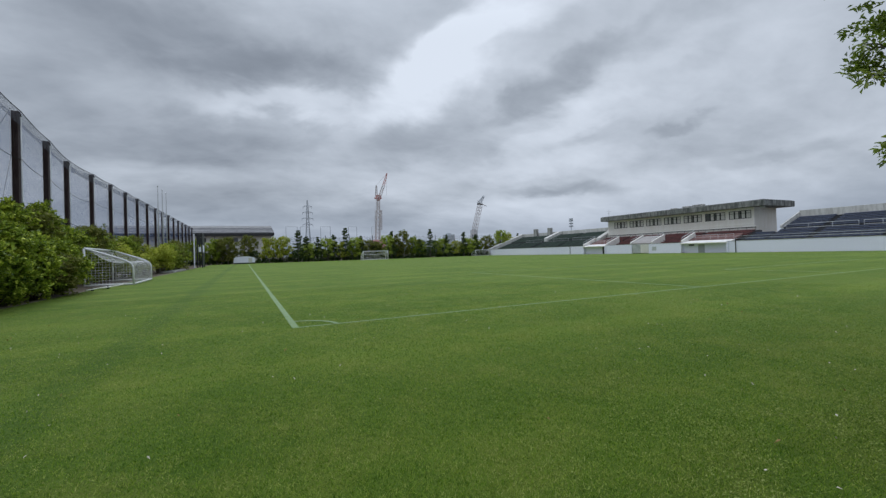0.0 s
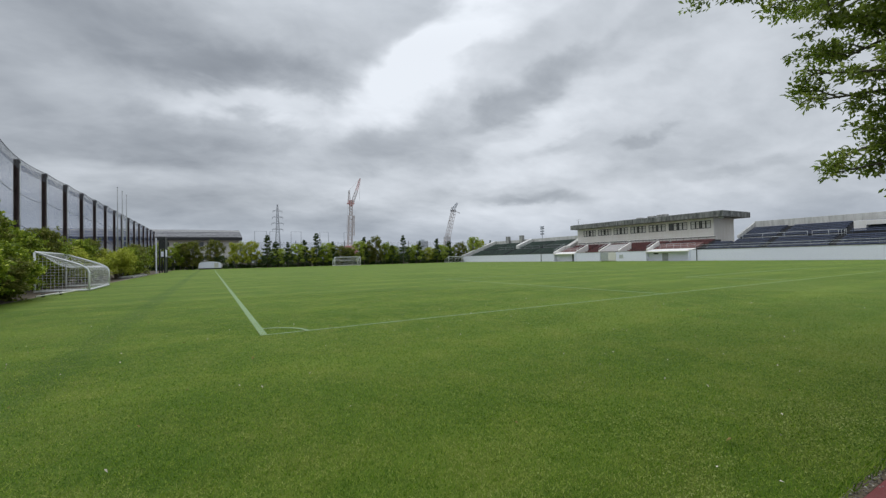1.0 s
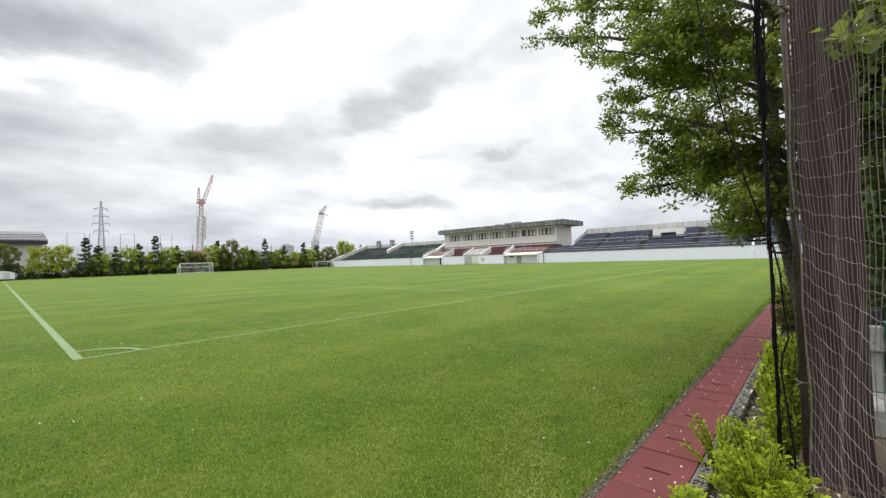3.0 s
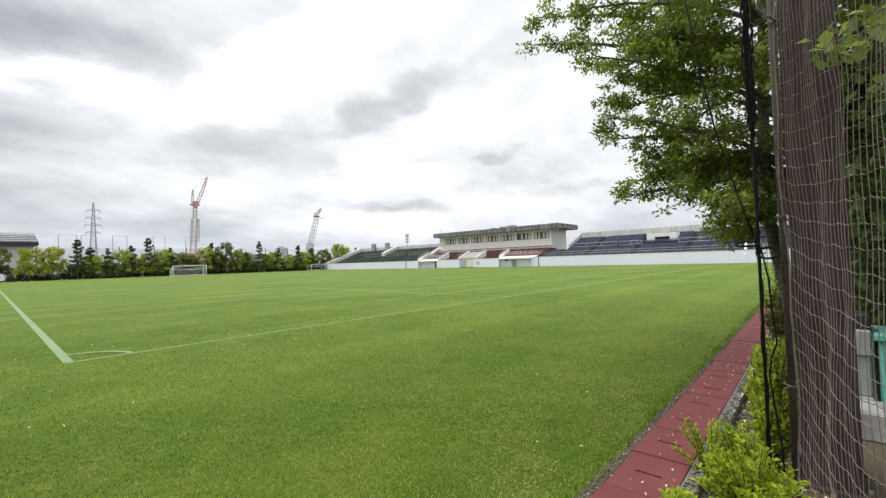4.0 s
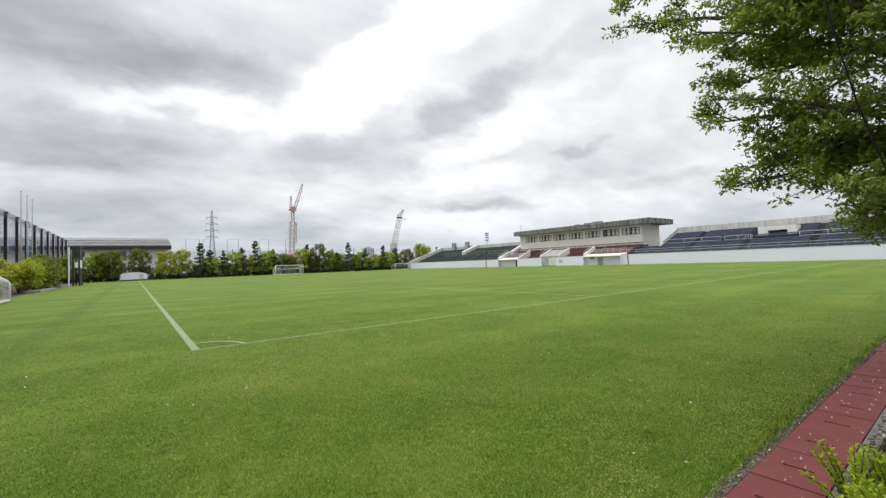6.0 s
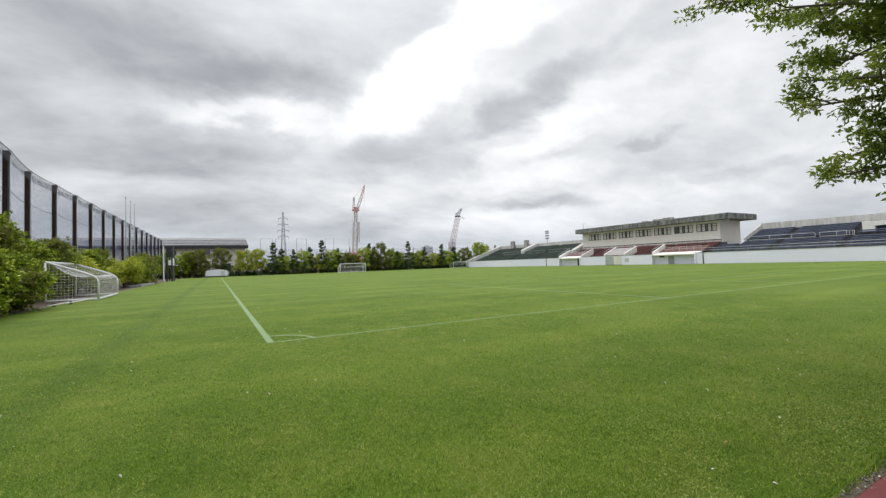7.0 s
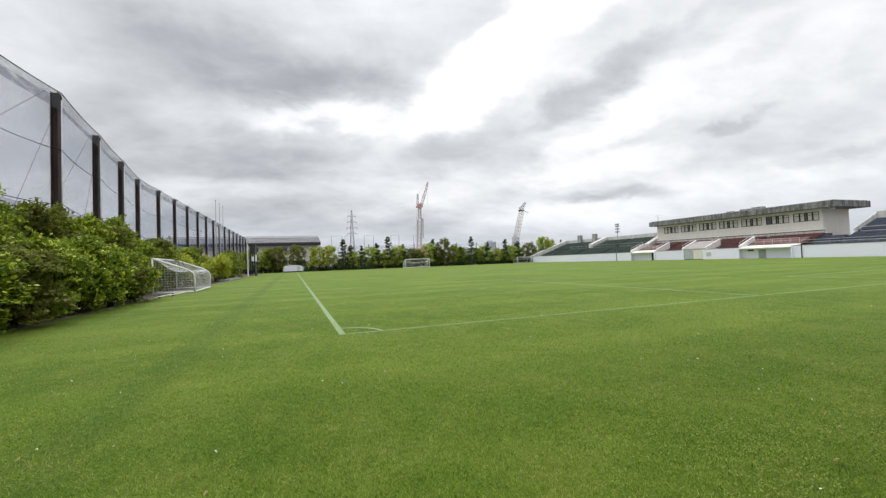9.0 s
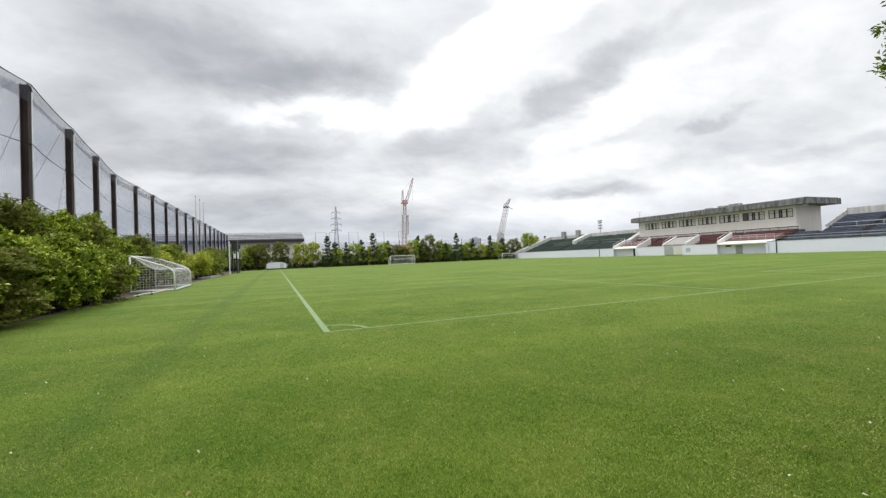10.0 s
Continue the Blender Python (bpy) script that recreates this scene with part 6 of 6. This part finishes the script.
steel_column()
g = thing("net_pipe", (2.55, -9.395, -0.06), "slim weathered upright pipe at the net's edge", "pipe")
part("pipe", tube(bmesh.new(), [(0, 0, 0), (0, 0, 7.0)], 0.021, sides=10), M_PIPE, g)
for z in (0.75, 1.82, 3.1, 4.4):
    bm = bmesh.new()
    tube(bm, [(0.034 * math.cos(a), 0.034 * math.sin(a), z + 0.01 * math.sin(a)) for a in (2 * math.pi * k / 12 for k in range(13))], 0.006, sides=5)
    tube(bm, [(-0.03, -0.02, z), (-0.10, 0.01, z + 0.012), (-0.13, 0.03, z)], 0.006, sides=5)
    part("tie_ring", bm, M_PIPE, g, "bent wire tie")


def net_path(s):
    """Plan of the near net: from the edge pipe back past the camera's right."""
    return 2.53 - 0.925 * s, -9.408 - 0.37 * s - 0.016 * math.sin(s * 7) - 0.006 * math.sin(s * 23)


def near_net():
    g = thing("near_net", (0, 0, 0), "loose brown knotted net hanging in front of the column", "net")
    rng_ = np.random.default_rng(140)
    top, cell, step = 6.0, 0.105, 0.036
    cols, rows = 100, int(top / cell)

    def at(i, j):
        s = i * step
        z = top - j * cell
        droop = 0.08 * (1 - math.exp(-s / 0.15)) + max(-0.06, min(0.32, 0.15 * (2.4 - z))) * min(s, 1.3) / 1.3
        x, y = net_path(s)
        belly = 0.014 * math.sin(i * 0.16 + j * 0.22) + 0.006 * math.sin(j * 0.7 + i * 0.31)
        return x, y + belly, max(0.02, z - droop + 0.006 * math.sin(i * 1.3 + j * 2.3))

    grid = np.array([[at(i, j) for j in range(rows + 1)] for i in range(cols + 1)]) + rng_.normal(0, 0.0018, (cols + 1, rows + 1, 3))
    lines = []
    for i in range(cols + 1):
        lines.append(grid[i])
    for j in range(rows + 1):
        row = grid[:, j]
        full = np.empty((2 * len(row) - 1, 3))
        full[::2] = row
        full[1::2] = (row[1:] + row[:-1]) / 2 - np.array((0, 0, 0.006))
        lines.append(full)
    mesh_part("knotted_mesh", strands("near_net", lines, 0.0022), M_TWINE, g, "twisted brown twine", "stuff")
    edge = [tuple(v) for v in grid[0]]
    part("edge_rope", tube(bmesh.new(), edge, 0.0055, sides=5), M_TWINE, g, "thicker border rope of the net")
    part("head_rope", tube(bmesh.new(), [tuple(v) for v in grid[:, 0]], 0.006, sides=5), M_TWINE, g, "rope along the net's upper edge")
    return g


near_net()


def rope_pole():
    g = thing("rope_pole", (2.28, -9.285, -0.06), "thin dark pole wound with black rope", "pole")
    part("pole", tube(bmesh.new(), [(0, 0, 0), (0.01, 0, 1.6), (0, 0.01, 4.2)], 0.009, sides=8), M_CABLE, g)
    bm = bmesh.new()
    tube(bm, [(0.011 * math.cos(11 * a) + 0.002, 0.011 * math.sin(11 * a), 0.3 + 1.05 * a) for a in (k / 120 * 3.4 for k in range(121))], 0.004, sides=5)
    part("wound_rope", bm, M_CABLE, g, "black rope wound round the pole")
    bm = bmesh.new()
    tube(bm, [(0.03, -0.01, 1.62), (0.06, -0.035, 1.45), (0.05, -0.045, 1.25), (0.075, -0.06, 1.05), (0.04, -0.03, 0.95), (0.02, -0.02, 0.85), (0.05, -0.06, 0.4), (0.06, -0.07, 0.0)], 0.0048, sides=6)
    part("hanging_rope", bm, M_CABLE, g, "slack black rope")
    for cx, cz, rx, tilt in ((-0.055, 1.66, 0.06, 0.25), (0.045, 1.60, 0.055, 0.6)):
        bm = bmesh.new()
        pts = []
        for k in range(21):
            a = 2 * math.pi * k / 20
            pts.append((0.02 * math.sin(a), -cx + rx * math.cos(a) * 1.0, cz + rx * tilt * math.sin(a)))
        tube(bm, pts, 0.007, sides=5)
        part("rope_loop", bm, M_CABLE, g, "loop of black rope")
    bm = bmesh.new()
    rk = random.Random(151)
    for k in range(11):                                      # crumpled folds
        dx, dy = 0.022 * math.cos(k * 2.1), 0.026 * math.sin(k * 2.1)
        pts = [(dx * 0.3, dy * 0.3, 2.30 + 0.012 * k)]
        for j in range(1, 18):
            wide = 0.55 + 0.55 * math.sin(j * 0.9 + k) * rk.random() + 0.25 * (j in (4, 5, 9, 10))
            pts.append((dx * wide + rk.uniform(-0.012, 0.012), dy * wide + rk.uniform(-0.014, 0.014), 2.30 + 0.115 * j))
        tube(bm, pts, 0.0042, sides=4)
    part("gathered_netting", bm, M_CABLE, g, "gathered black netting tied to the pole")
    lines = []                                               # fine torn netting that hangs from the pole to the edge pipe
    nx_, nz_, rk2 = 11, 62, np.random.default_rng(152)
    veil = np.array([[(0.27 * i / nx_ + 0.02 * math.sin(j * 0.35 + i), -0.11 * i / nx_ + 0.015 * math.sin(j * 0.5 + 2 * i), 0.28 + 0.033 * j) for j in range(nz_)] for i in range(nx_ + 1)])
    veil += rk2.normal(0, 0.005, veil.shape)
    lines += [veil[i] for i in range(nx_ + 1)] + [veil[:, j] for j in range(nz_)]
    mesh_part("fine_netting", strands("fine_netting", lines, 0.0011), M_CABLE, g, "fine dark netting hanging in folds", "stuff")
    part("sling_rope", tube(bmesh.new(), [(0.02, 0.02, 1.70), (0.05, 0.09, 1.95), (0.1, 0.2, 2.4), (0.13, 0.28, 2.85), (0.16, 0.34, 3.3), (0.3, 0.5, 4.2)], 0.0048, sides=6), M_CABLE, g, "black rope slung up to the tree")
    return g


rope_pole()


def overhang():
    """A leafy branch end that pokes through behind the near net, under an added crown that shades the column."""
    rng_ = np.random.default_rng(150)
    g = thing("side_branch_shrub", (4.3, -11.0, -0.06), "young tree with pale green leaves behind the near net", "tree")
    bm = tube(bmesh.new(), [(0, 0, 0), (-0.1, 0.1, 1.4), (-0.5, 0.3, 2.5), (-1.0, 0.6, 3.3), (-1.0, 0.6, 5.2)], 0.07, 0.02, 8)
    part("trunk", bm, M_BARK, g)
    bm = bmesh.new()
    tips = []
    for k in range(26):
        s = Vector((-0.3 - 0.03 * k, 0.2 + 0.015 * k, 2.0 + 0.06 * k))
        e = s + Vector((rng_.uniform(-1.45, -0.3), rng_.uniform(0.0, 0.75), rng_.uniform(-0.25, 0.6)))
        tube(bm, [s, s.lerp(e, 0.5) + Vector((0, 0, 0.06)), e], 0.012, 0.004, 5)
        tips += [s.lerp(e, u) for u in (0.5, 0.7, 0.85, 1.0)]
    # enlarged upper crown, mostly out of view, added to keep sun off the column
    for k in range(60):
        s = Vector((-1.0 + rng_.normal(0, 0.15), 0.6 + rng_.normal(0, 0.15), 3.3 + 2.0 * rng_.random()))
        e = s + Vector((rng_.uniform(-2.6, 1.6), rng_.uniform(-1.6, 1.0), rng_.uniform(0.6, 2.2)))
        tube(bm, [s, s.lerp(e, 0.5) + Vector((0, 0, 0.1)), e], 0.016, 0.005, 5)
        tips += [s.lerp(e, u) for u in (0.4, 0.6, 0.8, 0.9, 1.0)]
    part("branchwork", bm, M_BARK, g, "", "stuff")
    tips = np.array([tuple(v) for v in tips])
    c = np.repeat(tips, 16, axis=0)
    d = rng_.normal(size=c.shape)
    d /= np.linalg.norm(d, axis=1)[:, None]
    c = c + d * (0.03 + 0.17 * rng_.random(len(c)))[:, None]
    bm = bmesh.new()
    near = []
    for e in ((-2.45, 1.22, 2.62), (-2.30, 1.18, 2.36), (-2.15, 1.38, 2.72), (-2.5, 1.05, 2.9), (-2.35, 1.12, 2.14)):
        s, e = Vector((-1.0, 0.6, 3.0)), Vector(e)
        tube(bm, [s, s.lerp(e, 0.5) + Vector((0, 0, 0.10)), e], 0.010, 0.003, 5)
        near += [s.lerp(e, u) for u in (0.55, 0.68, 0.78, 0.86, 0.93, 1.0)]
    part("sprig_wood", bm, M_BARK, g, "", "stuff")
    near = np.repeat(np.array([tuple(v) for v in near]), 9, axis=0)
    dn = rng_.normal(size=near.shape)
    dn /= np.linalg.norm(dn, axis=1)[:, None]
    me = leaf_mesh("sprig_leaves", near + dn * (0.03 + 0.09 * rng_.random(len(near)))[:, None], 0.088 * (0.7 + 0.6 * rng_.random(len(near))), rng_, 0.8, 0.34, dn)
    mesh_part("sprig_foliage", me, M_OAK, g, "pale green leaves close behind the net", "stuff")
    me = leaf_mesh("side_leaves", c, 0.066 * (0.7 + 0.6 * rng_.random(len(c))), rng_, 0.5, 0.3, d)
    mesh_part("crown", me, M_HEDGE, g, "", "stuff")


overhang()


def back_clutter():
    g = thing("plastic_crate", (4.75, -10.20, -0.06), "turquoise plastic crate standing behind the net", "crate")
    bm = box(bmesh.new(), -0.3, 0.3, -0.26, 0.26, 0, 0.78, 0.03)
    part("body", bm, M_TEAL, g)
    part("rim", box(bmesh.new(), -0.33, 0.33, -0.29, 0.29, 0.78, 0.84, 0.01), M_TEAL, g)
    for dy in (-0.08, 0.06):
        part("hand_hole", box(bmesh.new(), -0.306, -0.30, dy - 0.03, dy + 0.03, 0.62, 0.70), M_DARK, g)
    for k, (x, y, z, tone_) in enumerate(((4.75, -9.76, 0.0, M_CONC), (4.78, -9.75, 0.24, M_CONC), (4.74, -9.76, 0.62, M_CONC), (4.25, -9.88, 0.0, M_CONC))):
        g = thing("concrete_block", (x, y, z - 0.06), "pale concrete block stacked behind the column", "concrete block", "stacked blocks")
        bm = box(bmesh.new(), -0.22, 0.22, -0.14, 0.14, 0, 0.24 if k != 1 else 0.38, 0.015)
        part("block", bm, tone_, g)
    g = thing("dark_duct", (4.7, -9.76, 0.8), "short dark box on the stacked blocks", "box")
    part("body", box(bmesh.new(), -0.16, 0.16, -0.14, 0.14, 0, 0.14, 0.01), M_DARK, g)


back_clutter()
